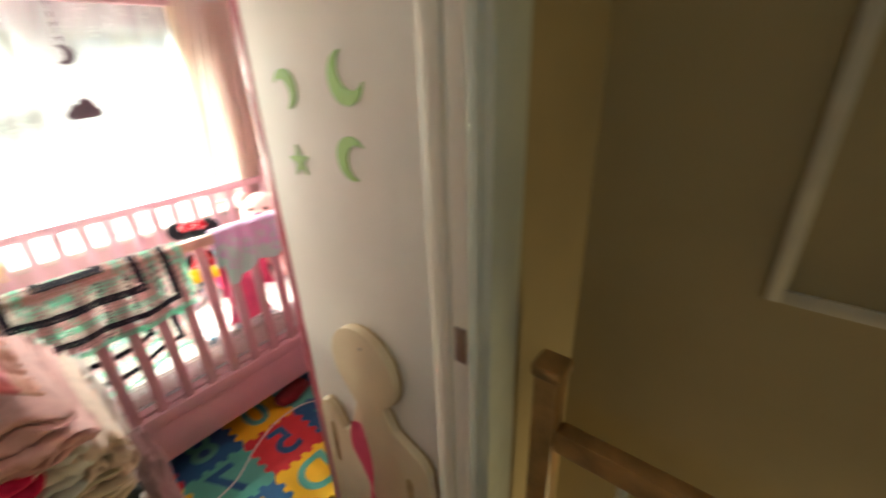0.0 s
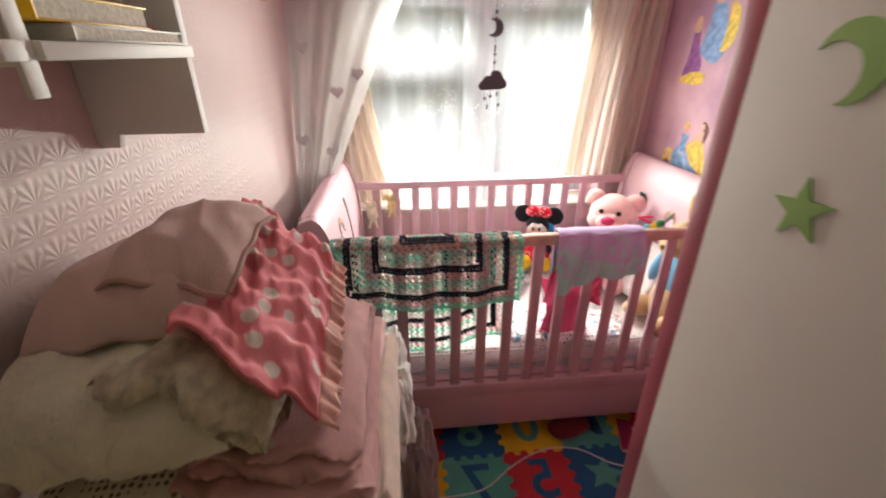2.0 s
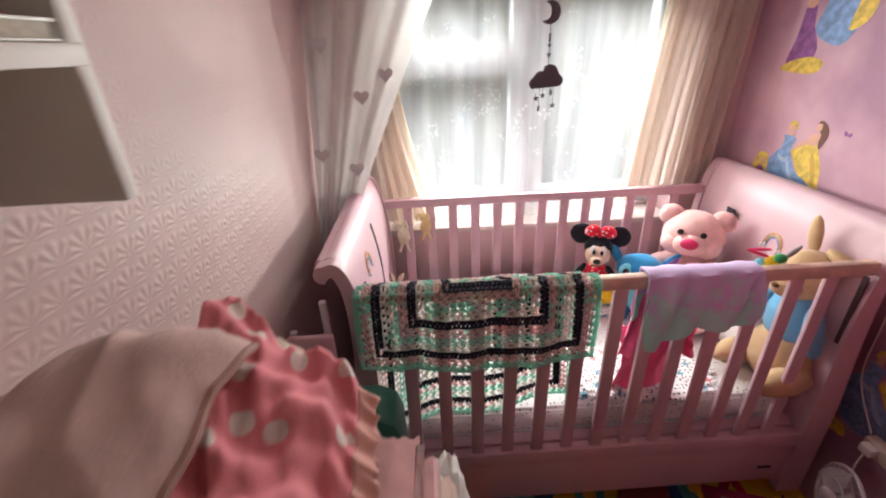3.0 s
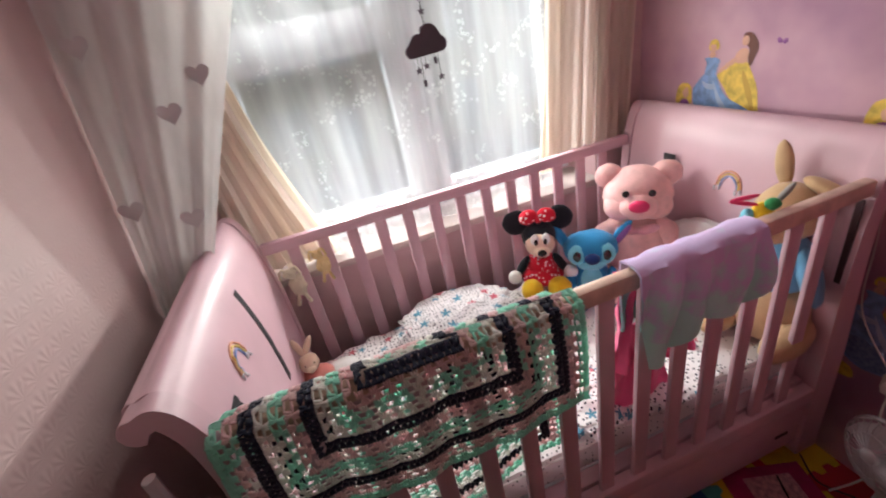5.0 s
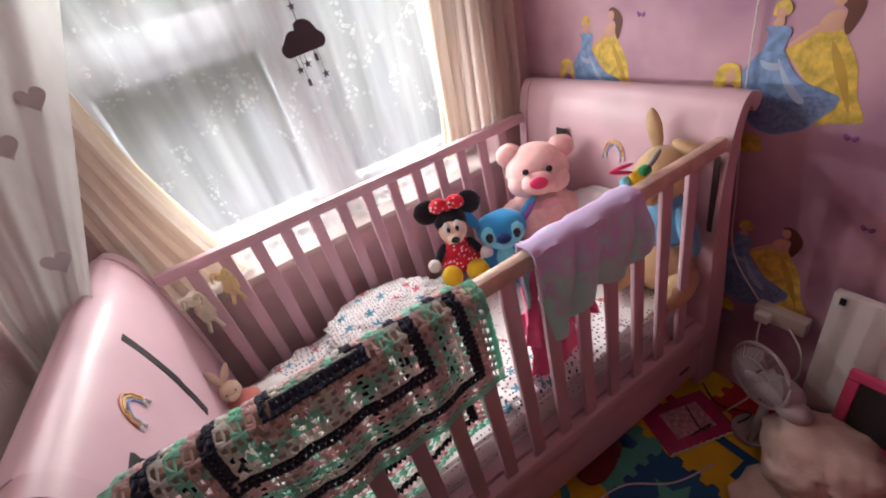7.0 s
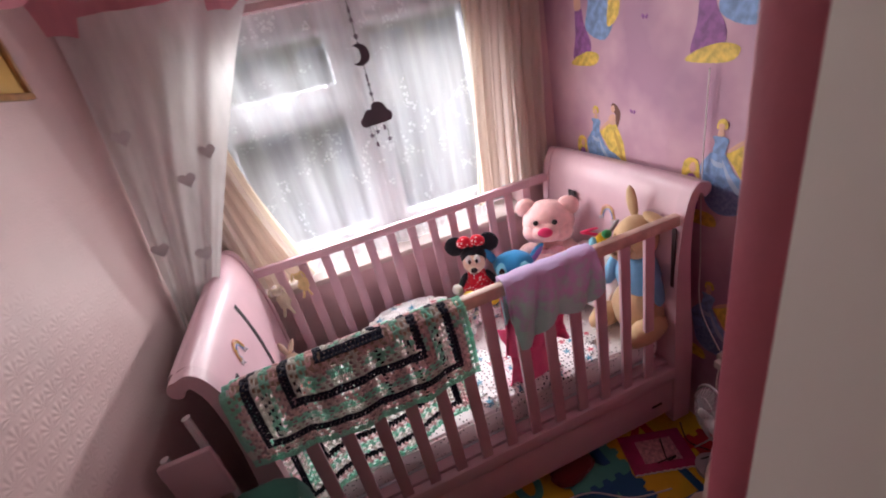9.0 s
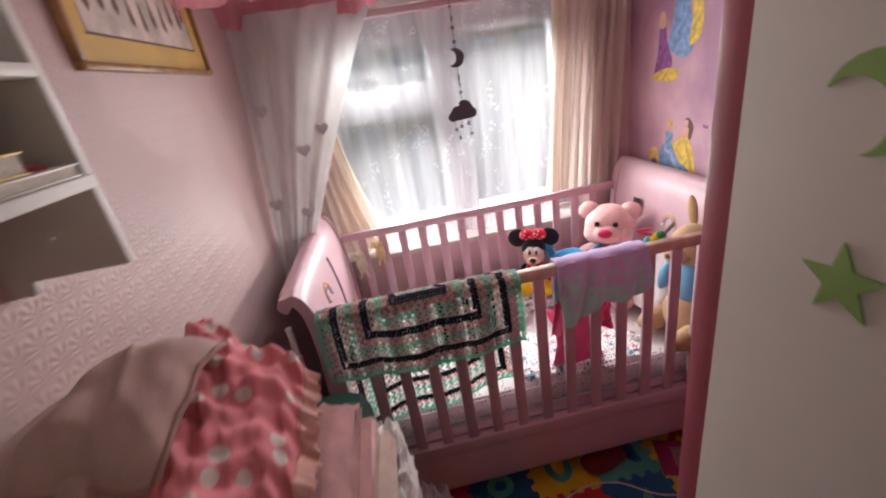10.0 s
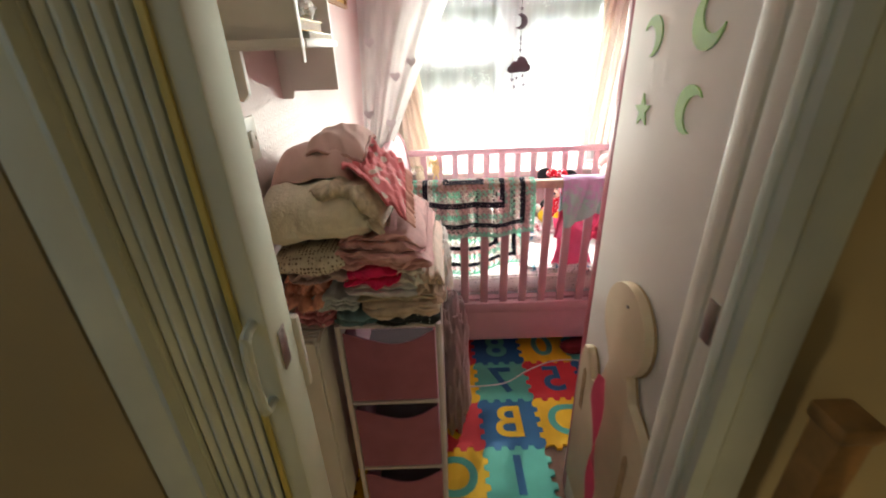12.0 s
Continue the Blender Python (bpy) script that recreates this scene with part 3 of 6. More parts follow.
for s, cy, cz in ((1, 0.352, 0.905), (-1, 0.235, 0.975)):
    arch = thing("rainbow_sticker", on_end(s, cy, cz), "small beaded rainbow sticker on the pink cot end", "sticker", "rainbow stickers on the cot")
    for r, q in ((0.042, 0), (0.035, 1), (0.028, 2)):
        part("band", tube([on_end(s, cy + r * math.cos(a), cz + r * 1.25 * math.sin(a), 0.0015) for a in np.linspace(0, math.pi, 16)], 0.0028, 6), RB[q], arch)
    for e in (-1, 1):
        bm = bmesh.new()
        for i in range(6):
            bm_ball(bm, on_end(s, cy + e * 0.036 + 0.011 * math.cos(i * 2.1), cz - 0.007 + 0.008 * math.sin(i * 1.7), 0.002), 0.004, seg=8)
        part("bead_cloud", bm, PEARL, arch)

# cushion and bedding
rng = random.Random(7)


def lump(c, r, power=2.6, wob=0.08, seed=0, n=22, folds=0.0, m=None):
    """A soft folded or stuffed shape: a rounded block with creases."""
    bm = bmesh.new()
    bmesh.ops.create_cube(bm, size=2.0)
    bmesh.ops.subdivide_edges(bm, edges=bm.edges[:], cuts=n, use_grid_fill=True)
    off = Vector((seed * 3.7, seed * 1.3, seed * 5.1))
    for v in bm.verts:
        p = v.co.copy()
        k = (abs(p.x) ** power + abs(p.y) ** power + abs(p.z) ** power) ** (1 / power)
        p = p / k
        g = 1 + wob * noise.noise(p * 1.6 + off) + wob * 0.5 * noise.noise(p * 4.2 + off)
        if folds:
            q = Vector((p.x * 2.2 + p.y, p.y * 2.5 - p.x * 0.8, p.z * 3)) + off
            g += folds * (1 - 2 * abs(noise.noise(q))) * 0.6 + folds * 0.35 * noise.noise(q * 3.1) + folds * 0.16 * (0.5 - abs(noise.noise(q * 4.3 + Vector((0, 0, p.z * 5)))))
        p = Vector((p.x * r[0] * g, p.y * r[1] * g, p.z * r[2] * g))
        v.co = (m.to_3x3() @ p if m is not None else p) + Vector(c)
    return bm


solo("duvet", lump((0.64, 0.61, 0.548), (0.215, 0.16, 0.072), wob=0.2, seed=3, folds=0.30, n=34), DOTTED, "crumpled white duvet with small printed stars on the mattress", "duvet")
solo("blanket", lump((0.40, 0.55, 0.515), (0.30, 0.20, 0.035), wob=0.2, seed=5, folds=0.24, n=34), STARRY, "thin star print cover lying flat on the mattress", "blanket")
solo("pillow", lump((1.42, 0.36, 0.66), (0.035, 0.16, 0.14), wob=0.1, seed=8, m=Matrix.Rotation(radians(24), 4, "Y")), cloth("white_pillow", (0.78, 0.74, 0.74)), "white pillow with rows of red print leaning on the cot end", "pillow")
solo("folded_muslin", lump((1.02, 0.16, 0.515), (0.20, 0.11, 0.022), wob=0.25, seed=11, folds=0.14), STARRY, "folded star print muslin lying by the rail", "muslin cloth")
solo("folded_muslin", lump((0.80, 0.20, 0.52), (0.10, 0.13, 0.03), wob=0.25, seed=13, folds=0.16), STARRY, "crumpled star print muslin lying by the rail", "muslin cloth")

# soft toys
BEAR = cloth("pink_plush", (0.84, 0.50, 0.48), fine=170, bump=1.0, scale=30)
NOSE = mat("hot_pink_nose", (0.75, 0.03, 0.14), rough=0.4, bump=0)
EYE = mat("glossy_black_eye", (0.01, 0.01, 0.01), rough=0.1, bump=0)
RED_DOT = spotted("red_dotted_cloth", (0.62, 0.012, 0.035), (0.85, 0.8, 0.8), 62, 0.27)
BLACK_PLUSH = cloth("black_plush", (0.012, 0.012, 0.018), bump=0.6)
FACE = cloth("cream_plush", (0.80, 0.60, 0.46))
YELLOW = cloth("yellow_plush", (0.75, 0.50, 0.02))
WHITE_PL = cloth("white_plush", (0.78, 0.76, 0.74))
BLUE_PL = cloth("bright_blue_plush", (0.03, 0.25, 0.52), bump=0.7)
BLUE_LT = cloth("light_blue_plush", (0.20, 0.60, 0.74), bump=0.7)
TAN = cloth("tan_plush", (0.55, 0.37, 0.21), fine=200, bump=0.8)
SKY = cloth("sky_blue_jersey", (0.16, 0.40, 0.62))
PURPLE = cloth("purple_plush", (0.22, 0.10, 0.32))


def toy(name, at, turn, size, balls, mats, label, category):
    """A stuffed toy: balls of (centre, radii, material number, tilt), facing -y before it is turned."""
    t = thing(name, at, label, category)
    M = Matrix.Translation(at) @ Matrix.Rotation(radians(turn), 4, "Z") @ Matrix.Scale(size, 4)
    for c, r, mi, *tilt in balls:
        nm = [k for k in tilt if isinstance(k, str)]
        ang = [k for k in tilt if not isinstance(k, str)]
        bm = bmesh.new()
        bm_ball(bm, c, r, Euler([radians(a) for a in ang[0]]).to_matrix() if ang else None, 0, 20, 0.06)
        bmesh.ops.transform(bm, matrix=M, verts=bm.verts)
        z, x = c[2], abs(c[0])
        big = max(r) if hasattr(r, "__len__") else r
        part(nm[0] if nm else guess(c, big, z, x, balls), bm, mats[mi], t, smooth="all")
    return t


def guess(c, big, z, x, balls):
    """The name of a toy's part by its place on the body."""
    head = max((b[0][2] for b in balls if abs(b[0][0]) < 0.01 and (max(b[1]) if hasattr(b[1], "__len__") else b[1]) > 0.045), default=-1.0)
    if z > head + 0.035 and x > 0.01:
        return "ear"
    if abs(z - head) < 0.05 and big < 0.02 and x > 0.008:
        return "eye"
    if abs(z - head) < 0.05 and x < 0.008:
        return "head" if big > 0.045 else ("muzzle" if big > 0.028 else "nose")
    if big < 0.034 and z > 0.2:
        return "bow"
    if z < 0.065 and x > 0.02:
        return "foot"
    return "arm" if x > 0.05 else ("torso" if x < 0.01 else "patch")


toy("teddy_bear", (1.355, 0.58, 0.50), -38, 1.12, [
    ((0, 0, 0.14), (0.112, 0.09, 0.14), 0), ((0, -0.01, 0.332), (0.104, 0.090, 0.088), 0), ((-0.046, -0.045, 0.306), (0.054, 0.05, 0.048), 0, "cheek"), ((0.046, -0.045, 0.306), (0.054, 0.05, 0.048), 0, "cheek"), ((0, -0.088, 0.318), (0.054, 0.038, 0.040), 0, "muzzle"),
    ((0, -0.122, 0.332), (0.029, 0.014, 0.020), 1), ((-0.036, -0.094, 0.362), 0.0105, 2, "eye"), ((0.036, -0.094, 0.362), 0.0105, 2, "eye"),
    ((-0.082, 0, 0.388), (0.044, 0.028, 0.042), 0, "ear"), ((0.082, 0, 0.388), (0.044, 0.028, 0.042), 0, "ear"), ((-0.115, -0.03, 0.17), (0.04, 0.04, 0.10), 0, (0, 40, 0)),
    ((0.115, -0.03, 0.17), (0.04, 0.04, 0.10), 0, (0, -40, 0)), ((-0.075, -0.11, 0.045), (0.05, 0.10, 0.045), 0), ((0.075, -0.11, 0.045), (0.05, 0.10, 0.045), 0),
    ((-0.03, -0.085, 0.238), (0.033, 0.012, 0.016), 3, (0, 15, 0)), ((0.03, -0.085, 0.238), (0.033, 0.012, 0.016), 3, (0, -15, 0)), ((0, -0.09, 0.236), 0.011, 3)],
    [BEAR, NOSE, EYE, cloth("pink_ribbon", (0.78, 0.40, 0.45))], "pink teddy bear with a bright pink nose sitting in the cot", "teddy bear")
solo("folded_muslin", lump((0.99, 0.64, 0.522), (0.12, 0.10, 0.034), wob=0.25, seed=15, folds=0.2), DOTTED, "crumpled dotted muslin under the black mouse toy", "muslin cloth")
toy("mouse_toy", (0.992, 0.655, 0.542), -24, 1.14, [
    ((0, 0, 0.10), (0.047, 0.042, 0.062), 1), ((0, -0.012, 0.075), (0.070, 0.060, 0.034), 1), ((0, 0, 0.215), (0.054, 0.049, 0.054), 0),
    ((0, -0.030, 0.200), (0.046, 0.034, 0.044), 2, "face"), ((0, -0.058, 0.188), (0.026, 0.026, 0.019), 2, "muzzle"), ((0, -0.086, 0.196), (0.014, 0.011, 0.011), 3, "nose"),
    ((0, -0.072, 0.176), (0.016, 0.010, 0.003), 3, "mouth"),
    ((-0.017, -0.052, 0.226), (0.013, 0.009, 0.020), 5, "eye"), ((0.017, -0.052, 0.226), (0.013, 0.009, 0.020), 5, "eye"), ((-0.014, -0.062, 0.222), (0.006, 0.004, 0.010), 3, "pupil"),
    ((0.014, -0.062, 0.222), (0.006, 0.004, 0.010), 3, "pupil"), ((-0.066, 0.005, 0.266), (0.044, 0.014, 0.043), 0), ((0.066, 0.005, 0.266), (0.044, 0.014, 0.043), 0),
    ((-0.028, -0.01, 0.287), (0.030, 0.017, 0.024), 1, (0, -20, 0)), ((0.028, -0.01, 0.287), (0.030, 0.017, 0.024), 1, (0, 20, 0)), ((0, -0.015, 0.278), 0.013, 1),
    ((-0.062, -0.01, 0.11), (0.014, 0.014, 0.045), 0, (0, 30, 0)), ((0.062, -0.01, 0.11), (0.014, 0.014, 0.045), 0, (0, -30, 0)),
    ((-0.090, -0.03, 0.085), (0.022, 0.018, 0.024), 5, "glove"), ((0.090, -0.03, 0.085), (0.022, 0.018, 0.024), 5, "glove"),
    ((-0.040, -0.075, 0.058), (0.036, 0.036, 0.036), 4, "shoe"), ((0.046, -0.075, 0.058), (0.038, 0.036, 0.036), 4, "shoe")],
    [BLACK_PLUSH, RED_DOT, FACE, EYE, YELLOW, WHITE_PL], "black mouse toy in a red dotted dress with yellow shoes", "soft toy")
toy("blue_creature_toy", (1.150, 0.575, 0.50), -30, 1.15, [
    ((0, 0, 0.075), (0.06, 0.05, 0.08), 0), ((0, -0.02, 0.08), (0.04, 0.04, 0.06), 1), ((0, -0.01, 0.19), (0.084, 0.060, 0.060), 0),
    ((-0.038, -0.048, 0.190), (0.032, 0.020, 0.036), 1, "eye_patch"), ((0.038, -0.048, 0.190), (0.032, 0.020, 0.036), 1, "eye_patch"), ((0, -0.052, 0.158), (0.044, 0.020, 0.020), 1, "muzzle"), ((-0.042, -0.062, 0.192), (0.014, 0.008, 0.019), 2, "eye"),
    ((0.042, -0.062, 0.192), (0.014, 0.008, 0.019), 2, "eye"), ((0, -0.072, 0.186), (0.023, 0.017, 0.018), 3, "nose"), ((-0.088, 0, 0.235), (0.017, 0.012, 0.058), 0, (0, -28, 0)),
    ((0.088, 0, 0.225), (0.017, 0.012, 0.055), 0, (0, 36, 0)), ((0.092, -0.010, 0.225), (0.010, 0.006, 0.044), 4, (0, 36, 0)), ((-0.04, -0.06, 0.02), (0.03, 0.045, 0.025), 0),
    ((0.04, -0.06, 0.02), (0.03, 0.045, 0.025), 0), ((-0.062, -0.03, 0.08), (0.018, 0.018, 0.05), 0), ((0.062, -0.03, 0.08), (0.018, 0.018, 0.05), 0)],
    [BLUE_PL, BLUE_LT, EYE, cloth("navy_plush", (0.015, 0.04, 0.16)), PURPLE], "blue creature toy with long purple ears in the cot", "soft toy")
toy("kangaroo_toy", (1.452, 0.135, 0.50), -80, 1.02, [
    ((0, 0, 0.10), (0.10, 0.09, 0.11), 0), ((0, 0.0, 0.25), (0.082, 0.07, 0.11), 1), ((0, -0.01, 0.405), (0.074, 0.082, 0.080), 0, "head"),
    ((0, -0.075, 0.385), (0.046, 0.052, 0.040), 0, "muzzle"), ((-0.03, -0.07, 0.43), 0.009, 2), ((0.03, -0.07, 0.43), 0.009, 2), ((0, -0.122, 0.39), (0.013, 0.009, 0.010), 3),
    ((-0.040, 0.025, 0.520), (0.022, 0.011, 0.062), 0, (0, -10, 0), "ear"), ((0.06, 0.02, 0.475), (0.055, 0.024, 0.018), 0, (0, 20, 0), "ear"), ((-0.085, -0.06, 0.06), (0.045, 0.11, 0.05), 0),
    ((0.085, -0.06, 0.06), (0.045, 0.11, 0.05), 0), ((-0.09, -0.03, 0.25), (0.026, 0.03, 0.085), 1, (0, 18, 0)), ((0.09, -0.03, 0.25), (0.026, 0.03, 0.085), 1, (0, -18, 0))],
    [TAN, SKY, mat("amber_eye", (0.35, 0.22, 0.10), rough=0.2, bump=0), cloth("brown_felt", (0.12, 0.06, 0.03))], "tan kangaroo toy in a sky blue jersey against the rail", "soft toy")
toy("bunny_comforter", (0.100, 0.60, 0.525), 10, 0.95, [
    ((0, 0, 0.05), (0.075, 0.06, 0.045), 1), ((0, -0.01, 0.135), (0.034, 0.032, 0.034), 0), ((0, -0.038, 0.128), (0.017, 0.014, 0.013), 0),
    ((-0.014, -0.034, 0.145), 0.004, 2), ((0.014, -0.034, 0.145), 0.004, 2), ((-0.015, 0, 0.20), (0.012, 0.007, 0.042), 0, (0, -12, 0)), ((0.015, 0, 0.195), (0.012, 0.007, 0.040), 0, (0, 30, 0)),
    ((0.085, -0.01, 0.035), (0.080, 0.07, 0.030), 3, "blanket_cloth"), ((0.05, -0.05, 0.010), (0.105, 0.085, 0.030), 1, "lining")],
    [FACE, cloth("coral_cloth", (0.72, 0.25, 0.22)), EYE, WHITE_PL], "small cream bunny with coral blanket in the cot corner", "soft toy")
toy("parrot_rattle", (1.235, 0.05, 0.99), -35, 1.0, [
    ((0, 0, 0.02), (0.022, 0.02, 0.026), 0), ((0.012, -0.01, 0.045), (0.016, 0.014, 0.014), 1), ((-0.03, 0, 0.012), (0.014, 0.012, 0.02), 2),
    ((-0.04, 0, 0.045), (0.03, 0.006, 0.005), 3, (0, 10, 0)), ((-0.04, 0, 0.058), (0.03, 0.006, 0.005), 3, (0, -12, 0)), ((0.035, 0, 0.065), (0.007, 0.007, 0.028), 4, (0, 32, 0))],
    [YELLOW, cloth("green_felt", (0.05, 0.35, 0.12)), BLUE_LT, NOSE, cloth("grey_felt", (0.35, 0.34, 0.33))], "small bright felt parrot rattle tied to the rail", "rattle")


for x, z, k, col, nm in ((0.135, 0.850, 1.0, (0.74, 0.68, 0.52), "cream"), (0.238, 0.893, 0.85, (0.76, 0.60, 0.30), "pale yellow")):
    kn = thing("knitted_rabbit", (x, 0.778, z), "small " + nm + " knitted rabbit tied to the cot slats", "soft toy")
    yarn = cloth("knit_" + nm.replace(" ", "_"), col, fine=160, bump=0.9)
    part("body", lump((x, 0.780, z - 0.012 * k), (0.024 * k, 0.012, 0.040 * k), wob=0.3, seed=x * 50, folds=0.16, n=14, power=2.2), yarn, kn)
    part("head", lump((x - 0.012 * k, 0.776, z + 0.040 * k), (0.020 * k, 0.013, 0.018 * k), wob=0.2, seed=x * 30, folds=0.1, n=10, power=2.2), yarn, kn)
    for e in (-1, 1):
        part("ear", tube(catmull([(x + (e * 0.008 - 0.012) * k, 0.774, z + 0.052 * k), (x + (e * 0.024 - 0.012) * k, 0.770, z + 0.062 * k), (x + (e * 0.034 - 0.012) * k, 0.768, z + 0.030 * k)], 5), 0.0055 * k, 8), yarn, kn)
        part("leg", tube(catmull([(x + e * 0.010 * k, 0.780, z - 0.045 * k), (x + e * 0.016 * k, 0.774, z - 0.068 * k), (x + e * 0.022 * k, 0.770, z - 0.085 * k)], 5), 0.0065 * k, 8), yarn, kn)

# crocheted blanket over the front rail
def drape_line(s, sag=0.0):
    """Down the front, over the rail and down inside: place (y, z) at s metres from the rail's top, front positive."""
    if s > 0.028:
        return -0.019 - 0.004 * min(1, s * 6), 1.030 - (s - 0.028)
    if s > -0.028:
        a = s / 0.028
        return 0.007 - 0.024 * a, 1.036 - 0.008 * a * a
    return 0.026, 1.028 + (s + 0.028)


def crochet():
    """Puffed stitches in square rounds of colour, leaning in pairs so that small gaps stay open between them."""
    order = ["mint", "pink", "navy", "cream", "mint", "pink", "navy", "cream", "mint", "pink", "navy", "cream", "pink", "mint", "cream", "pink"]
    keys = ["mint", "pink", "navy", "cream"]
    x0, x1, sf, sb = 0.045, 0.705, 0.270, -0.56
    nu, nv = 56, 70
    r = random.Random(4)
    verts, faces, tint = [], [], []

    def at(u, v, lift):
        x = x0 + u * (x1 - x0)
        s = sf + v * (sb - sf)
        if s > 0.03:
            s += (0.026 * math.sin(math.pi * u) + 0.006 * math.sin(u * 19) + 0.012 * (u - 0.5)) * min(1, (s - 0.03) * 8)
            x += 0.012 * math.sin(s * 9) * (u - 0.5)
        elif s < 0:
            s *= 1.05 - 0.20 * u + 0.03 * math.sin(u * 13)
            x = x0 + 0.02 + u * (x1 - x0 - 0.06) + 0.05 * s * math.sin(u * 5)
        y, z = drape_line(s)
        wv = (0.007 if s > 0 else 0.002) * math.sin(u * 21 + s * 5) * min(1, abs(s) * 8)
        if s > 0.02:
            return (x, y - lift - 0.004 - abs(wv), z)
        if s < -0.02:
            return (x, y + lift + 0.004 + abs(wv), z)
        return (x, y, z + lift)

    def strand(cu, cv, au, av, w, mi, h):
        """A fat spindle of yarn about (cu, cv), reaching au, av cells to each side."""
        long = math.hypot(au, av)
        pu, pv = -av / long * w / nu, au / long * w / nv
        base = len(verts)
        for t, k in ((-1, 0.35), (-0.5, 0.95), (0.1, 1.1), (0.6, 0.9), (1, 0.35)):
            x, y = cu + au * t / nu, cv + av * t / nv
            for q, g in ((-1, 0.50), (-0.6, 0.90), (0.6, 0.90), (1, 0.50), (0, 0.0)):
                verts.append(at(x + pu * k * q, y + pv * k * q, h * g * (0.4 + 0.6 * k) - (0.0005 if g == 0 else 0)))
        for i in range(4):
            for k in range(5):
                a, b = base + i * 5 + k, base + i * 5 + (k + 1) % 5
                faces.append((a, b, b + 5, a + 5))
                tint.append(mi)

    for i in range(nu):
        for j in range(nv):
            a, b = min(i, nu - 1 - i), min(j, nv - 1 - j)
            ring = min(a, b)
            col = order[min(ring // 2, len(order) - 1)]
            tone = noise.noise(Vector((i * 0.20, j * 0.20, 3))) + 0.18 * r.uniform(-1, 1)
            if col != "navy" and abs(tone) > 0.38:
                col = "cream" if tone > 0 else "mint"
            mi = keys.index(col)
            dense = col == "navy"
            horiz = b <= a
            cu, cv = (i + 0.5 + r.uniform(-0.08, 0.08)) / nu, (j + 0.5 + r.uniform(-0.08, 0.08)) / nv
            if ring % 2:
                cu, cv = (cu + 0.5 / nu, cv) if horiz else (cu, cv + 0.5 / nv)
            w, h = (0.24 if dense else 0.19), 0.0052 + r.uniform(0, 0.0014)
            gap = not dense and ring > 0 and ((i if horiz else j) + ring) % 2
            for k in (() if gap else (-1, 0, 1)):
                lean, off = 0.20 * k + r.uniform(-0.08, 0.08), (0.24 if dense else 0.34) * k
                if horiz:
                    strand(cu + off / nu, cv, lean * (1 if ring % 2 else -1), 0.60, w, mi, h)
                else:
                    strand(cu, cv + off / nv, 0.60, lean * (1 if ring % 2 else -1), w, mi, h)
            if not dense or ring % 2:
                if horiz:
                    strand(cu, cv - 0.42 / nv, 0.60, r.uniform(-0.14, 0.14), 0.20, mi, 0.0045)
                else:
                    strand(cu - 0.42 / nu, cv, r.uniform(-0.14, 0.14), 0.60, 0.20, mi, 0.0045)
    me = bpy.data.meshes.new("crocheted_blanket")
    me.from_pydata(verts, [], faces)
    me.polygons.foreach_set("material_index", tint)
    for k in keys:
        me.materials.append(YARN[k])
    me.shade_smooth()
    return me


tagged(place(new("crocheted_blanket", crochet()), None), "crocheted blanket in mint, pink, navy and cream over the rail", "blanket")


# towel and clothes over the rail
def over_rail(x0, x1, front, back, seed, lift=0.004, slant=0.0, wave=0.010):
    def f(u, v):
        s = front + v * (-back - front)
        s *= 1 + 0.16 * noise.noise(Vector((u * 2.2, seed, 0))) + (0.10 * math.sin(u * 7.5 + 1.2) - 0.44 * u * u + 0.14 if s > 0 else 0)
        y, z = drape_line(s)
        x = x0 + u * (x1 - x0) + slant * max(0, s) + 0.01 * noise.noise(Vector((u * 3, s * 5, seed)))
        w = wave * (1.1 * math.sin(u * 11 + seed + s * 9) + 0.35 * math.sin(u * 19 + s * 9)) * min(1, abs(s) * 10) + 0.006 * noise.noise(Vector((u * 7, s * 12, seed)))
        d = lift + abs(w)
        return Vector((x, y - d if s > 0 else y + d, z + (0.004 if abs(s) < 0.03 else 0)))
    return sheet_bm(f, 60, 60, 0.005)


solo("towel", over_rail(0.837, 1.150, 0.208, 0.20, 2.0, slant=0.03, wave=0.021), graded("lilac_to_mint", (0.46, 0.80, 0.74), (0.64, 0.50, 0.78), -0.045, 0.085), "soft lilac and mint towel hanging over the cot rail", "towel")


def hanging(x0, x1, z0, z1, y, seed, pinch=0.5):
    def f(u, v):
        z = z1 + v * (z0 - z1)
        k = 1 - pinch * math.sin(v * math.pi) * 0.5
        x = (x0 + x1) / 2 + (u - 0.5) * (x1 - x0) * k + 0.01 * noise.noise(Vector((v * 4, seed, 1)))
        return Vector((x, y + 0.012 * math.sin(u * 9 + seed + v * 4) + 0.008 * noise.noise(Vector((u * 5, v * 7, seed))), z))
    return sheet_bm(f, 20, 30, 0.003)


HOT = cloth("hot_pink_fleece", (0.84, 0.13, 0.29))
solo("legging", hanging(0.835, 0.90, 0.70, 1.0, 0.052, 3.0), HOT, "hot pink baby leggings hanging inside the rail", "legging")
solo("legging", hanging(0.99, 1.07, 0.69, 0.85, 0.052, 5.0), HOT, "hot pink fleece leg hanging under the towel", "legging")
solo("pink_dress", hanging(0.83, 1.06, 0.51, 0.80, 0.085, 9.0), HOT, "bright pink baby dress slumped against the slats", "dress")

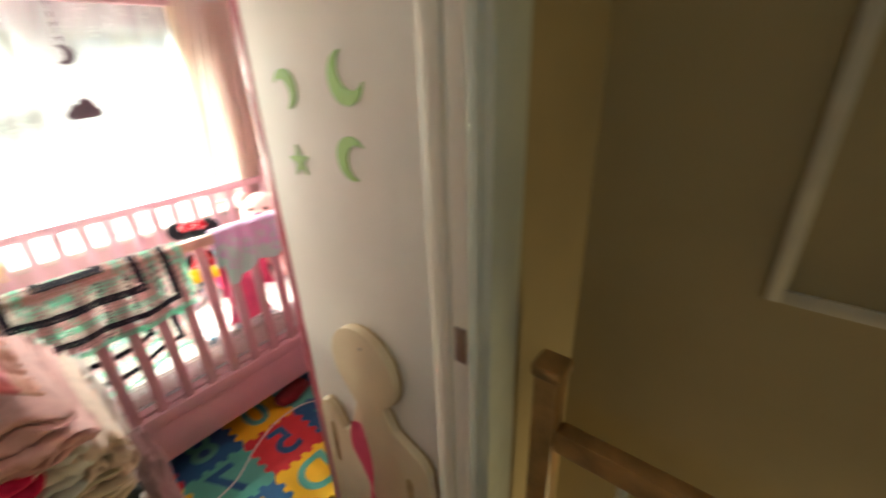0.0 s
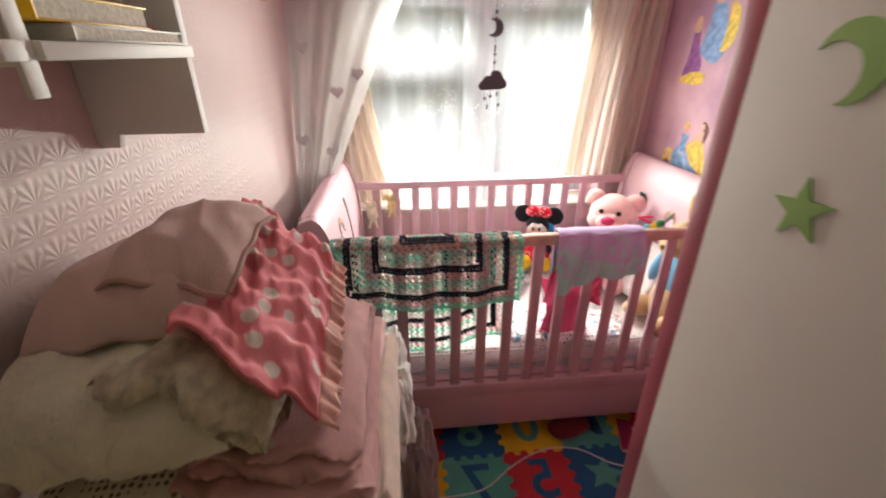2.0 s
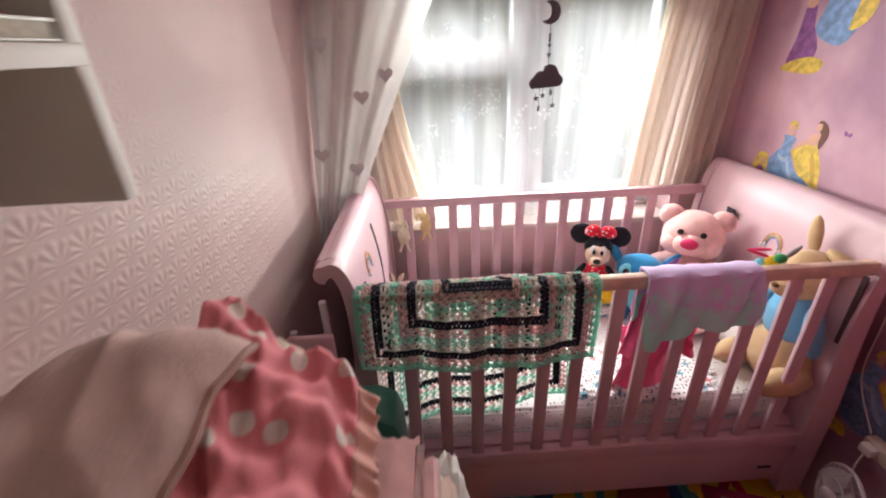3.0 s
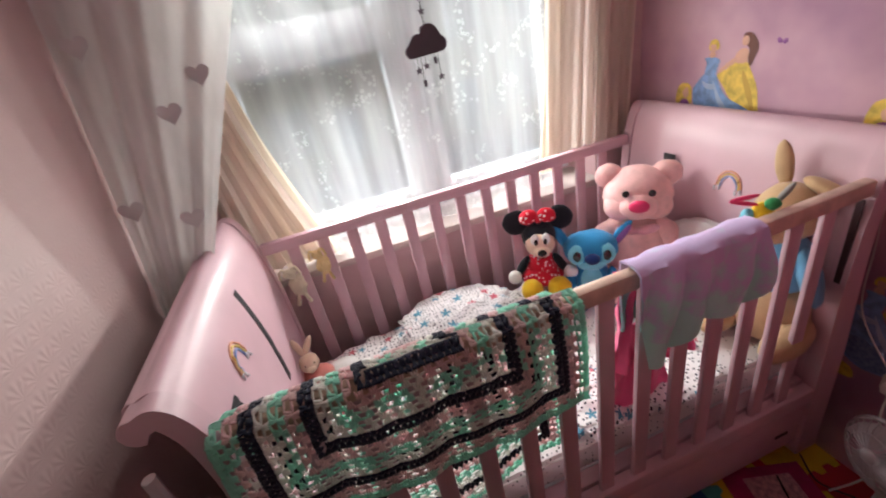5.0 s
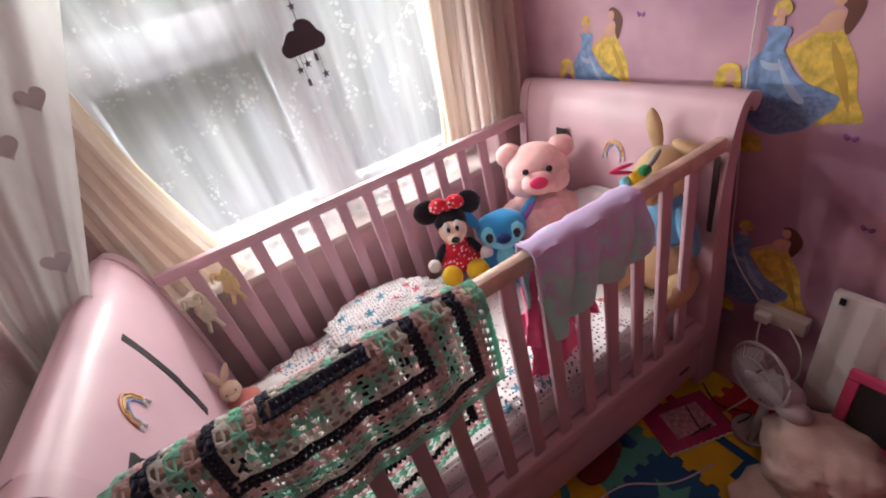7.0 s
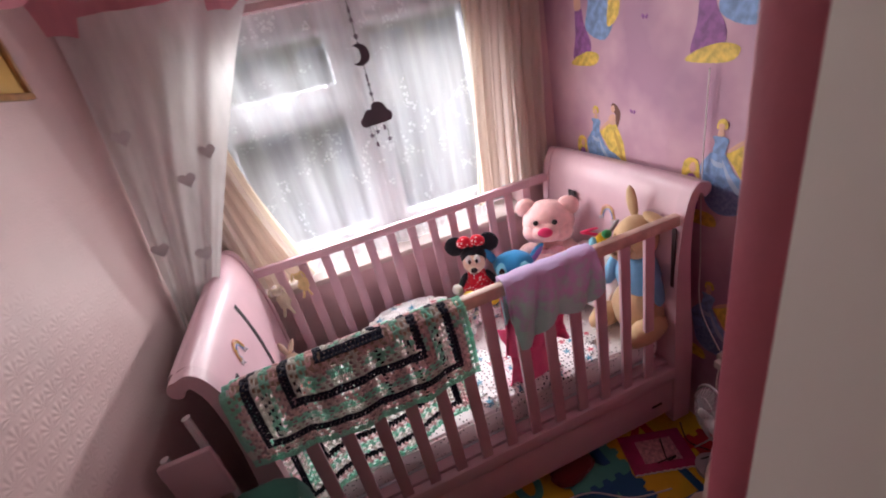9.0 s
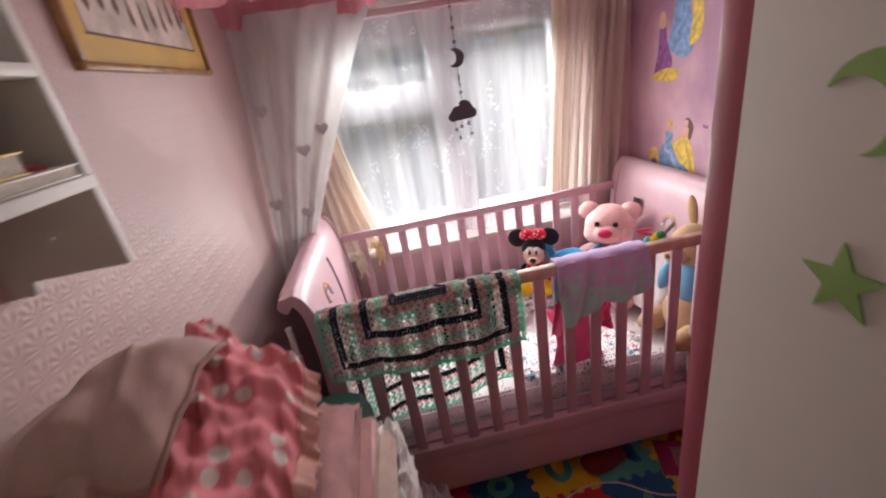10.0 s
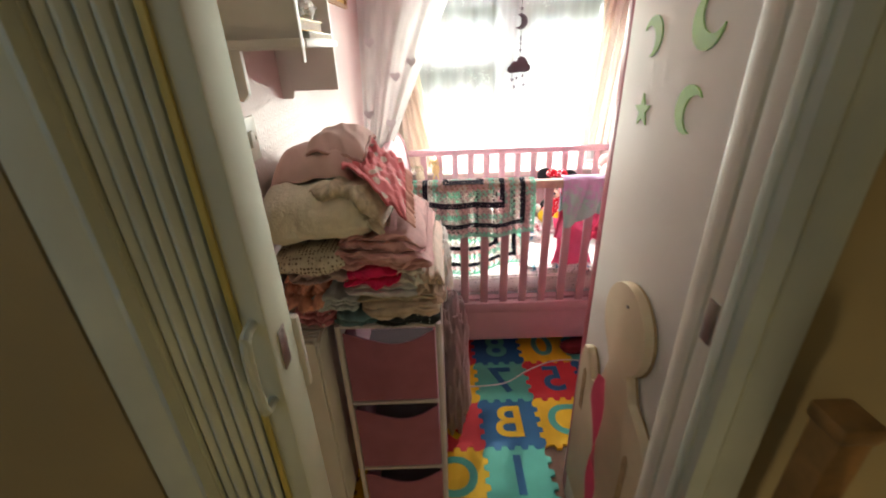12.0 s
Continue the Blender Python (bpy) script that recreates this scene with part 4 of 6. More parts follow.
# curtains
def curtain(name, top, bot, z0, z1, y0, y1, folds, amp, material, label, bulge=None, nu=90, nv=40, group=""):
    """A hanging cloth from top (x0, x1) at z1 to bot (x0, x1) at z0, with upright folds; bulge bends the sides in between."""
    def f(u, v):
        t = v
        a0 = top[0] + (bot[0] - top[0]) * t + (bulge[0] * math.sin(math.pi * t) if bulge else 0)
        a1 = top[1] + (bot[1] - top[1]) * t + (bulge[1] * math.sin(math.pi * t) if bulge else 0)
        w = math.sin(u * math.pi * 2 * folds + 0.8 * noise.noise(Vector((u * 3, t * 1.5, folds))))
        w2 = math.sin(u * math.pi * 2 * folds * 2.3 + t * 2 + 1)
        y = y0 + (y1 - y0) * t + amp * w + amp * 0.3 * w2
        return Vector((a0 + (a1 - a0) * u + 0.25 * amp * w2, y, z1 + (z0 - z1) * t))
    return solo(name, sheet_bm(f, nu, nv), material, label, "curtain", smooth="all", group=group)


curtain("net_curtain", (0.00, 1.36), (0.12, 1.26), WZ0 + 0.004, 1.945, 0.965, 0.960, 8, 0.010, NET, "white lace net with floral pattern across the window", nu=200)
curtain("cream_curtain", (1.28, 1.61), (1.175, 1.56), 0.985, 1.97, 0.875, 0.872, 7, 0.016, CREAM_CURTAIN, "cream curtain gathered beside the patterned wall", bulge=(-0.015, 0.0))
curtain("curtain_lining", (1.245, 1.33), (1.165, 1.25), 0.90, 1.96, 0.905, 0.93, 2.4, 0.010, CREAM_LINING, "yellowish curtain lining lit by the window", bulge=(0.03, 0.0))
curtain("cream_curtain", (-0.02, 0.13), (-0.02, 0.285), 0.88, 1.97, 0.875, 0.868, 5, 0.013, CREAM_CURTAIN, "cream curtain drawn back behind the voile", bulge=(0, -0.065))
curtain("curtain_lining", (0.06, 0.14), (0.10, 0.315), 0.84, 1.96, 0.90, 0.93, 2.4, 0.010, CREAM_LINING, "yellowish curtain lining lit by the window", bulge=(0, -0.06))
rail = thing("curtain_rail", (0.75, 0.89, 1.96), "white curtain rail above the window", "curtain rail")
part("rail", box((-0.10, 0.885, 1.955), (1.62, 0.905, 1.985), 0.004), WHITE_PAINT, rail)
for x in (0.02, 0.75, 1.5):
    part("bracket", box((x, 0.885, 1.986), (x + 0.02, 0.899, 2.03), 0.002), WHITE_PAINT, rail)

# bed canopy with grey hearts
def voile_sides(t):
    return -0.160, 0.46 + (-0.10 - 0.46) * t ** 0.8 + 0.01 * math.sin(math.pi * t)


def voile_at(u, v):
    left, right = voile_sides(v)
    w = math.sin(u * 17 + 1.6 * noise.noise(Vector((u * 2, v * 1.5, 0))))
    w2 = math.sin(u * 41 + 2.0 * noise.noise(Vector((u * 3, v * 2, 7))))
    return Vector((left + (right - left) * u, 0.80 - 0.33 * v ** 1.3 + (0.016 * w + 0.005 * w2) * (1 - 0.4 * v), 1.99 + (0.86 - 1.99) * v))


canopy = thing("bed_canopy", (0.1, 0.75, 1.97), "white voile bed canopy with grey hearts and pink frill", "bed canopy")
part("voile", sheet_bm(voile_at, 120, 50), VOILE, canopy, "sheer white voile hanging in folds", smooth="all")


def heart(s):
    pts = []
    for k in range(24):
        a = 2 * math.pi * k / 24
        pts.append((s * (math.sin(a) ** 3), s * (13 * math.cos(a) - 5 * math.cos(2 * a) - 2 * math.cos(3 * a) - math.cos(4 * a)) / 16))
    return pts


for x, z in ((0.125, 1.525), (0.035, 1.455), (-0.125, 1.265), (0.0, 1.215), (-0.10, 1.63)):
    v = (1.99 - z) / 1.13
    lo, hi = voile_sides(v)
    c = voile_at((x - lo) / (hi - lo), v)
    part("heart", prism([(x + a, z + b) for a, b in heart(0.029)], c.y - 0.024, c.y - 0.0225, "y"), HEART_GREY, canopy, "grey heart patch", smooth=False)
FRILL = sheer("pink_tulle", (0.80, 0.36, 0.42), 0.85)


def frill(u, v):
    a = u * math.pi * 2
    w = math.sin(u * 150) * 0.5 + math.sin(u * 67 + 1) * 0.5
    r = 1 + 0.10 * v * (1 + 0.5 * w)
    return Vector((0.10 + 0.33 * r * math.cos(a), 0.55 + 0.28 * r * math.sin(a), 2.07 - 0.13 * v + 0.010 * math.sin(u * 90) * v + 0.008 * w * v))


part("frill", sheet_bm(frill, 260, 6), FRILL, canopy, "pink tulle frill", smooth="all")
part("hoop", tube([(0.10 + 0.33 * math.cos(a), 0.55 + 0.28 * math.sin(a), 2.07) for a in np.linspace(0, 2 * math.pi, 40)], 0.006), WHITE_PAINT, canopy)

# mobile
mobile = thing("paper_mobile", (0.755, 0.81, 1.95), "dark felt mobile of moon, cloud and stars before the window", "mobile")


def star_pts(cx, cz, r, turn=0.0, inner=0.42, n=5):
    return [(cx + (r if k % 2 == 0 else r * inner) * math.sin(math.pi * k / n + turn), cz + (r if k % 2 == 0 else r * inner) * math.cos(math.pi * k / n + turn)) for k in range(2 * n)]


def moon_pts(cx, cz, r, turn=0.0, bite=0.62):
    """A crescent that opens to its left before it is turned."""
    pts = [(r * math.cos(a), r * math.sin(a)) for a in np.linspace(-2.25, 2.25, 18)]
    tip = Vector(pts[-1])
    c = Vector((-bite * r, 0))
    ri = (tip - c).length
    a1 = math.atan2(tip.y, tip.x - c.x)
    pts += [(c.x + ri * math.cos(a), ri * math.sin(a)) for a in np.linspace(a1, -a1, 14)[1:-1]]
    return [(cx + a * math.cos(turn) - b * math.sin(turn), cz + a * math.sin(turn) + b * math.cos(turn)) for a, b in pts]


MY = 0.81
part("cord", tube([(0.757, MY, 2.32), (0.757, MY, 1.49)], 0.0012, 5), BLACK, mobile)
part("moon", prism(moon_pts(0.752, 1.71, 0.040, -0.15), MY - 0.003, MY + 0.003), CHARCOAL, mobile)
cl = []
for cx, cz, r, a0, a1 in ((0.705, 1.462, 0.021, 4.4, 2.0), (0.730, 1.482, 0.026, 2.6, 1.2), (0.765, 1.497, 0.034, 2.3, 0.5), (0.797, 1.470, 0.023, 1.2, -1.6)):
    cl += [(cx + r * math.cos(a), cz + r * math.sin(a)) for a in np.linspace(a0, a1, 9)]
part("cloud", prism(cl, MY - 0.004, MY + 0.004), CHARCOAL, mobile)
for cx, cz, r in ((0.757, 1.83, 0.012), (0.757, 1.775, 0.013), (0.757, 1.565, 0.012), (0.757, 1.60, 0.010), (0.715, 1.405, 0.013), (0.742, 1.415, 0.013), (0.785, 1.375, 0.013), (0.757, 1.91, 0.011)):
    part("star", prism(star_pts(cx, cz, r), MY - 0.002, MY + 0.002), CHARCOAL, mobile, smooth=False)
for cx, cz, w, hh in ((0.757, 1.625, 0.004, 0.014), (0.757, 1.745, 0.003, 0.008), (0.775, 1.425, 0.005, 0.010), (0.728, 1.365, 0.005, 0.010), (0.757, 1.865, 0.004, 0.010)):
    part("tag", prism([(cx - w, cz - hh), (cx + w, cz - hh), (cx + w, cz + hh), (cx - w, cz + hh)], MY - 0.002, MY + 0.002), CHARCOAL, mobile, smooth=False)
for cx, cz in ((0.715, 1.405), (0.742, 1.415), (0.785, 1.375), (0.775, 1.425), (0.728, 1.365)):
    part("thread", tube([(cx, MY, 1.46), (cx, MY, cz)], 0.0008, 4), BLACK, mobile)

# stickers and wooden silhouette on the wardrobe end
for nm, pts in (("moon_sticker", moon_pts(-0.925, 1.600, 0.038, 2.54, 0.5)), ("moon_sticker", moon_pts(-1.112, 1.620, 0.046, -0.79, 0.5)), ("moon_sticker", moon_pts(-1.105, 1.480, 0.042, 0.3, 0.5))):
    solo(nm, prism([(a, b) for a, b in pts], 0.7165, 0.7195, "x"), GLOW, "pale green glow moon stuck on white laminate", "sticker", group="glow stickers on the wardrobe", smooth=False)
solo("star_sticker", prism(star_pts(-0.931, 1.456, 0.036, 0.1), 0.7165, 0.7195, "x"), GLOW, "pale green glow star stuck on white laminate", "sticker", group="glow stickers on the wardrobe", smooth=False)

fig = [(-0.862, 0.20), (-0.855, 0.74), (-0.870, 0.775), (-0.895, 0.785), (-0.925, 0.765), (-0.955, 0.715), (-0.985, 0.735), (-1.015, 0.800), (-1.035, 0.860)]
fig = [(-y, z) for y, z in fig]
head_c = [(1.075 + 0.108 * math.cos(a), 0.985 + 0.112 * math.sin(a)) for a in np.linspace(-2.25, -1.0 - 2 * math.pi, 26)]
outline = [(-a, b) for a, b in ([(0.862, 0.20)] + [(p[0], p[1]) for p in fig[1:]] + head_c + [(1.150, 0.860), (1.165, 0.835), (1.200, 0.820), (1.245, 0.800), (1.268, 0.770), (1.275, 0.70), (1.265, 0.20)])]
figure = thing("wooden_silhouette", (0.70, -1.06, 0.5), "pale plywood figure silhouette hanging on the wardrobe end", "wall hook board")
part("figure_board", prism(outline, 0.690, 0.712, "x", 0.002), PLY, figure)
part("edge_band", prism([(1.0028 * (a + 1.06) - 1.0625, b - 0.0015) for a, b in outline], 0.7125, 0.7165, "x"), PLY_EDGE, figure)
for y0, z0, z1 in ((-0.905, 0.555, 0.70), (-1.205, 0.42, 0.70)):
    part("slot", prism([(y0 - 0.010, z0), (y0 + 0.010, z0), (y0 + 0.012, z1), (y0, z1 + 0.015), (y0 - 0.012, z1)], 0.6885, 0.6899, "x"), PLY_EDGE, figure, "dark cut slot", smooth=False)
part("screw", tube([(0.6898, -1.083, 1.051), (0.687, -1.083, 1.051)], 0.004), METAL, figure)
RIBBON = cloth("pink_satin", (0.78, 0.10, 0.20))
solo("ribbon", sheet_bm(lambda u, v: Vector((0.675 + 0.010 * math.sin(v * 11 + u * 3), -1.045 - 0.05 * v + (u - 0.5) * (0.045 - 0.03 * v) + 0.008 * math.sin(v * 14), 0.80 - 0.5 * v)), 6, 40, 0.001), RIBBON, "bright pink satin ribbon hanging from the silhouette", "ribbon")

# wall shelf
shelf = thing("wall_shelf", (-0.09, -0.74, 1.50), "white wall shelf unit with books and a plastic bag", "wall shelf")
SX = -0.008
part("side_panel", prism([(XL, 1.505), (XL + 0.02, 1.50), (XL + 0.035, 1.515), (XL + 0.035, 1.60), (SX, 1.60), (SX, 2.05), (XL, 2.05)], -0.905, -0.889, "y", 0.001), WHITE_PAINT, shelf)
part("side_panel", prism([(XL, 1.475), (XL + 0.03, 1.475), (XL + 0.035, 1.495), (SX, 1.495), (SX, 2.05), (XL, 2.05)], -0.60, -0.583, "y", 0.001), WHITE_PAINT, shelf)
part("front_strip", box((SX + 0.0005, -0.909, 1.575), (SX + 0.006, -0.890, 2.05), 0.001), WHITE_PAINT, shelf)
part("shelf_board", box((XL, -0.930, 1.604), (SX + 0.012, -0.906, 1.620), 0.002), WHITE_PAINT, shelf)
part("shelf_board", box((XL, -0.8885, 1.604), (SX + 0.012, -0.6005, 1.620), 0.002), WHITE_PAINT, shelf)
part("shelf_board", box((XL, -0.8885, 1.735), (SX + 0.004, -0.6005, 1.750), 0.002), WHITE_PAINT, shelf)
part("back_panel", box((XL + 0.0005, -0.8885, 1.621), (XL + 0.005, -0.6005, 1.734)), WHITE_PAINT, shelf)
PAGES = mat("book_pages", (0.72, 0.68, 0.58), rough=0.9, scale=200, var=0.2)


def book(lo, hi, col, label):
    b = thing("book", ((lo[0] + hi[0]) / 2, (lo[1] + hi[1]) / 2, lo[2]), label, "book", "books on the wall shelf")
    cover = mat("book_cover", col, rough=0.35, var=0.15)
    part("cover", box((lo[0], lo[1], lo[2]), (hi[0], hi[1], lo[2] + 0.0025), 0.0005), cover, b)
    part("cover", box((lo[0], lo[1], hi[2] - 0.0025), (hi[0], hi[1], hi[2]), 0.0005), cover, b)
    part("spine", box((lo[0], lo[1], lo[2] + 0.0026), (hi[0], lo[1] + 0.003, hi[2] - 0.0026)), cover, b)
    part("page_block", box((lo[0] + 0.004, lo[1] + 0.0032, lo[2] + 0.0026), (hi[0] - 0.003, hi[1] - 0.004, hi[2] - 0.0026)), PAGES, b)


book((-0.15, -0.83, 1.6205), (-0.004, -0.61, 1.636), (0.68, 0.66, 0.62), "white paperback lying flat on the shelf board")
book((-0.155, -0.86, 1.6365), (-0.012, -0.67, 1.661), (0.80, 0.46, 0.01), "thick yellow book lying on a white one")
PLASTIC = bpy.data.materials.new("clear_plastic")
PLASTIC.use_nodes = True
_, _, b_ = nodes_of(PLASTIC)
b_.inputs["Base Color"].default_value = (0.85, 0.88, 0.84, 1)
b_.inputs["Roughness"].default_value, b_.inputs["Alpha"].default_value = 0.12, 0.45
solo("plastic_bag", lump((-0.075, -0.765, 1.696), (0.055, 0.085, 0.034), wob=0.35, seed=21, folds=0.22), PLASTIC, "crinkled clear plastic bag on top of the books", "plastic bag")
solo("red_pouch", lump((-0.06, -0.635, 1.633), (0.035, 0.022, 0.012), wob=0.2, seed=22, n=10), cloth("red_cloth", (0.45, 0.05, 0.06)), "small red pouch at the end of the shelf", "pouch")
solo("plastic_bag", lump((-0.07, -0.68, 1.776), (0.04, 0.05, 0.024), wob=0.35, seed=24, folds=0.2, n=14), PLASTIC, "crumpled clear bag on the upper shelf board", "plastic bag")
solo("storage_tin", box((-0.14, -0.82, 1.7505), (-0.04, -0.74, 1.80), 0.006), mat("navy_tin", (0.03, 0.05, 0.16), rough=0.35), "dark blue tin on the upper shelf board", "tin")
solo("cord_loop", tube(catmull([(0.003, -0.975, 1.86), (0.003, -0.98, 1.76), (0.003, -0.95, 1.705), (0.003, -0.915, 1.70), (0.003, -0.89, 1.73), (0.003, -0.885, 1.80), (0.003, -0.89, 1.90)], 6), 0.0025, 6), WHITE_PAINT, "white cord hanging in a loop before the shelf", "cord")

# picture
pic = thing("framed_picture", (XL, 0.10, 1.78), "small print with a gold mount in a thin wooden frame", "framed picture")
PY0, PY1, PZ0, PZ1 = -0.235, 0.455, 1.775, 2.20
GOLD = mat("gold_mount_card", (0.62, 0.40, 0.10), rough=0.5, var=0.1)
for lo, hi in (((XL, PY0, PZ0), (XL + 0.02, PY1, PZ0 + 0.016)), ((XL, PY0, PZ1 - 0.016), (XL + 0.02, PY1, PZ1)), ((XL, PY0, PZ0 + 0.0165), (XL + 0.02, PY0 + 0.016, PZ1 - 0.0165)), ((XL, PY1 - 0.016, PZ0 + 0.0165), (XL + 0.02, PY1, PZ1 - 0.0165))):
    part("frame_bar", box(lo, hi, 0.003), OAK, pic)
part("mount", box((XL + 0.001, PY0 + 0.0165, PZ0 + 0.0165), (XL + 0.008, PY1 - 0.0165, PZ1 - 0.0165)), GOLD, pic)
part("print", box((XL + 0.0081, PY0 + 0.075, PZ0 + 0.075), (XL + 0.0095, PY1 - 0.075, PZ1 - 0.075)), mat("faded_print", (0.66, 0.56, 0.50), var=0.3, scale=14), pic)
INK = mat("print_ink", (0.16, 0.10, 0.08), rough=0.8)
for lo, hi in (((PY0 + 0.07, PZ0 + 0.070), (PY1 - 0.07, PZ0 + 0.0745)), ((PY1 - 0.0745, PZ0 + 0.0755), (PY1 - 0.07, PZ1 - 0.0755))):
    part("ruled_line", box((XL + 0.0081, lo[0], lo[1]), (XL + 0.0098, hi[0], hi[1])), INK, pic)
r3 = random.Random(12)
for k in range(9):
    y = PY0 + 0.10 + k * 0.057
    z = PZ0 + 0.11 + r3.uniform(0, 0.04)
    part("printed_figure", prism([(y, z), (y + 0.012, z - 0.015), (y + 0.022, z), (y + 0.016, z + 0.05), (y + 0.008, z + 0.06)], XL + 0.0097, XL + 0.0102, "x"), INK, pic, smooth=False)

# light switch on its surface box
sw = thing("light_switch", (-0.13, -1.037, 1.44), "white light switch on a deep surface box", "light switch")
IVORY = mat("ivory_plastic", (0.66, 0.62, 0.55), rough=0.3, var=0.05, bump=0)
part("back_box", box((XL, -1.076, 1.402), (-0.106, -0.998, 1.480), 0.004), IVORY, sw)
part("face_plate", box((-0.1055, -1.080, 1.398), (-0.096, -0.994, 1.484), 0.004), IVORY, sw)
part("rocker", box((-0.0955, -1.045, 1.427), (-0.088, -1.027, 1.459), 0.002, None), WHITE_PAINT, sw)
for y in (-1.067, -1.007):
    part("screw", tube([(-0.0957, y, 1.441), (-0.0945, y, 1.441)], 0.0035), METAL, sw)

# radiator
rad = thing("radiator", (-0.10, -0.7, 0.3), "white panel radiator behind the drawer tower", "radiator")
part("front_panel", box((-0.070, -0.99, 0.22), (-0.062, -0.33, 0.89), 0.003), WHITE_PAINT, rad)
part("back_panel", box((-0.150, -0.99, 0.22), (-0.142, -0.33, 0.89), 0.003), WHITE_PAINT, rad)
part("end_cap", box((-0.1415, -0.996, 0.24), (-0.0705, -0.986, 0.905), 0.003), WHITE_PAINT, rad)
part("valve_plug", tube([(-0.106, -0.997, 0.80), (-0.106, -1.014, 0.80)], 0.013, 12), METAL, rad)
for k in range(33):
    part("grille_bar", box((-0.142, -0.98 + k * 0.0195, 0.904), (-0.070, -0.97 + k * 0.0195, 0.912), 0.001), WHITE_PAINT, rad)
for x in (-0.142, -0.070):
    part("grille_edge", box((x - 0.007, -0.984, 0.891), (x + 0.007, -0.33, 0.904)), WHITE_PAINT, rad)

# drawer tower
tower = thing("drawer_tower", (0.10, -0.77, 0), "narrow white frame of dusky pink fabric drawers", "drawer tower")
FABRIC_PINK = cloth("dusky_pink_fabric", (0.36, 0.13, 0.20), fine=500)
FRAME_WHITE = mat("white_tube", (0.66, 0.60, 0.62), rough=0.4, bump=0)
TX0, TX1, TY0, TY1 = -0.018, 0.255, -0.95, -0.60
for x in (TX0, TX1):
    for y in (TY0, TY1):
        part("upright", tube([(x, y, 0.0), (x, y, 0.93)], 0.008), FRAME_WHITE, tower)
for z in (0.08, 0.36, 0.648, 0.925):
    for y in (TY0, TY1):
        part("cross_bar", tube([(TX0 + 0.008, y, z), (TX1 - 0.008, y, z)], 0.006), FRAME_WHITE, tower)
    for x in (TX0, TX1):
        part("side_bar", tube([(x, TY0 + 0.008, z), (x, TY1 - 0.008, z)], 0.006), FRAME_WHITE, tower)
INNER = cloth("dark_drawer_inside", (0.05, 0.03, 0.035))
part("top_board", box((TX0 + 0.006, TY0 + 0.006, 0.928), (TX1 - 0.006, TY1 - 0.006, 0.936)), FRAME_WHITE, tower)
for z0, z1 in ((0.092, 0.335), (0.372, 0.625), (0.660, 0.905)):
    dr = part("fabric_drawer", sheet_bm(lambda u, v: Vector((TX0 + 0.012 + (TX1 - TX0 - 0.024) * u, TY0 - 0.004 - 0.010 * math.sin(math.pi * u) * v, z0 + (z1 - z0) * v - 0.030 * math.sin(math.pi * u) * v ** 3 + 0.006 * math.sin(u * 7) * v)), 24, 12, 0.004), FABRIC_PINK, tower)
    part("drawer_side", box((TX1 - 0.016, TY0 + 0.004, z0), (TX1 - 0.012, TY1 - 0.01, z1 - 0.015)), FABRIC_PINK, tower)
    part("drawer_side", box((TX0 + 0.012, TY0 + 0.004, z0), (TX0 + 0.016, TY1 - 0.01, z1 - 0.015)), FABRIC_PINK, tower)
    part("drawer_base", box((TX0 + 0.017, TY0 + 0.004, z0), (TX1 - 0.017, TY1 - 0.01, z0 + 0.004)), INNER, tower)

# pile of clothes on the tower, bottom to top
def folded(name, x, y, z, n, material, label, seed, droop=(0.0, 0.0), rough=0.006, push=0.012, category="folded clothes"):
    """Cloth folded n times: it runs to and fro in depth, its folds facing the door, and sags past the ends."""
    h = (z[1] - z[0]) / n
    prof = []
    rr = random.Random(seed)
    for k in range(n):
        zc = z[0] + h * (k + 0.5)
        fy = y[0] + rr.uniform(-push, push)
        r = h * 0.47
        prof += [(y[1], zc - r)] if k % 2 == 0 else []
        prof += [(fy + r * 1.5 + (y[1] - fy) * q, zc - r) for q in (0.6, 0.3, 0.1)]
        prof += [(fy + r * 1.5 - r * 1.6 * math.sin(a), zc - r * math.cos(a)) for a in np.linspace(0, math.pi, 9)]
        prof += [(fy + r * 1.5 + (y[1] - fy) * q, zc + r) for q in (0.1, 0.3, 0.6, 1.0)]
    N = len(prof) - 1

    def f(u, v):
        py, pz = prof[min(N, round(v * N))]
        a = 2 * u - 1
        g = (pz - z[0]) / (z[1] - z[0])
        q = Vector((u * 5, py * 9, pz * 24 + seed))
        px = x[0] + u * (x[1] - x[0]) + 0.014 * noise.noise(Vector((seed, py * 8, round(g * n) * 1.7)))
        drop = (droop[1] * max(0, a) ** 3 + droop[0] * max(0, -a) ** 3) * (0.5 + 0.5 * g)
        pinch = 1 - 0.45 * abs(a) ** 8
        zm = (z[0] + z[1]) / 2
        return Vector((px, py + rough * 1.8 * noise.noise(q) + rough * (0.5 - abs(noise.noise(q * 2.3))) + 0.02 * abs(a) ** 4,
                       zm + (pz - zm) * pinch - drop + rough * noise.noise(q * 0.8 + Vector((9, 0, 0))) + rough * 1.2 * (0.4 - abs(noise.noise(Vector((u * 4 + seed, py * 5, g * 2)))))))
    return solo(name, sheet_bm(f, 54, N), material, label, category, smooth="all")


CHECK = spotted("dark_printed_cotton", (0.03, 0.035, 0.04), (0.6, 0.6, 0.58), 70, 0.2)
FLORAL = spotted("dusty_floral_cotton", (0.45, 0.16, 0.20), (0.70, 0.60, 0.55), 60, 0.22, (0.30, 0.06, 0.12))
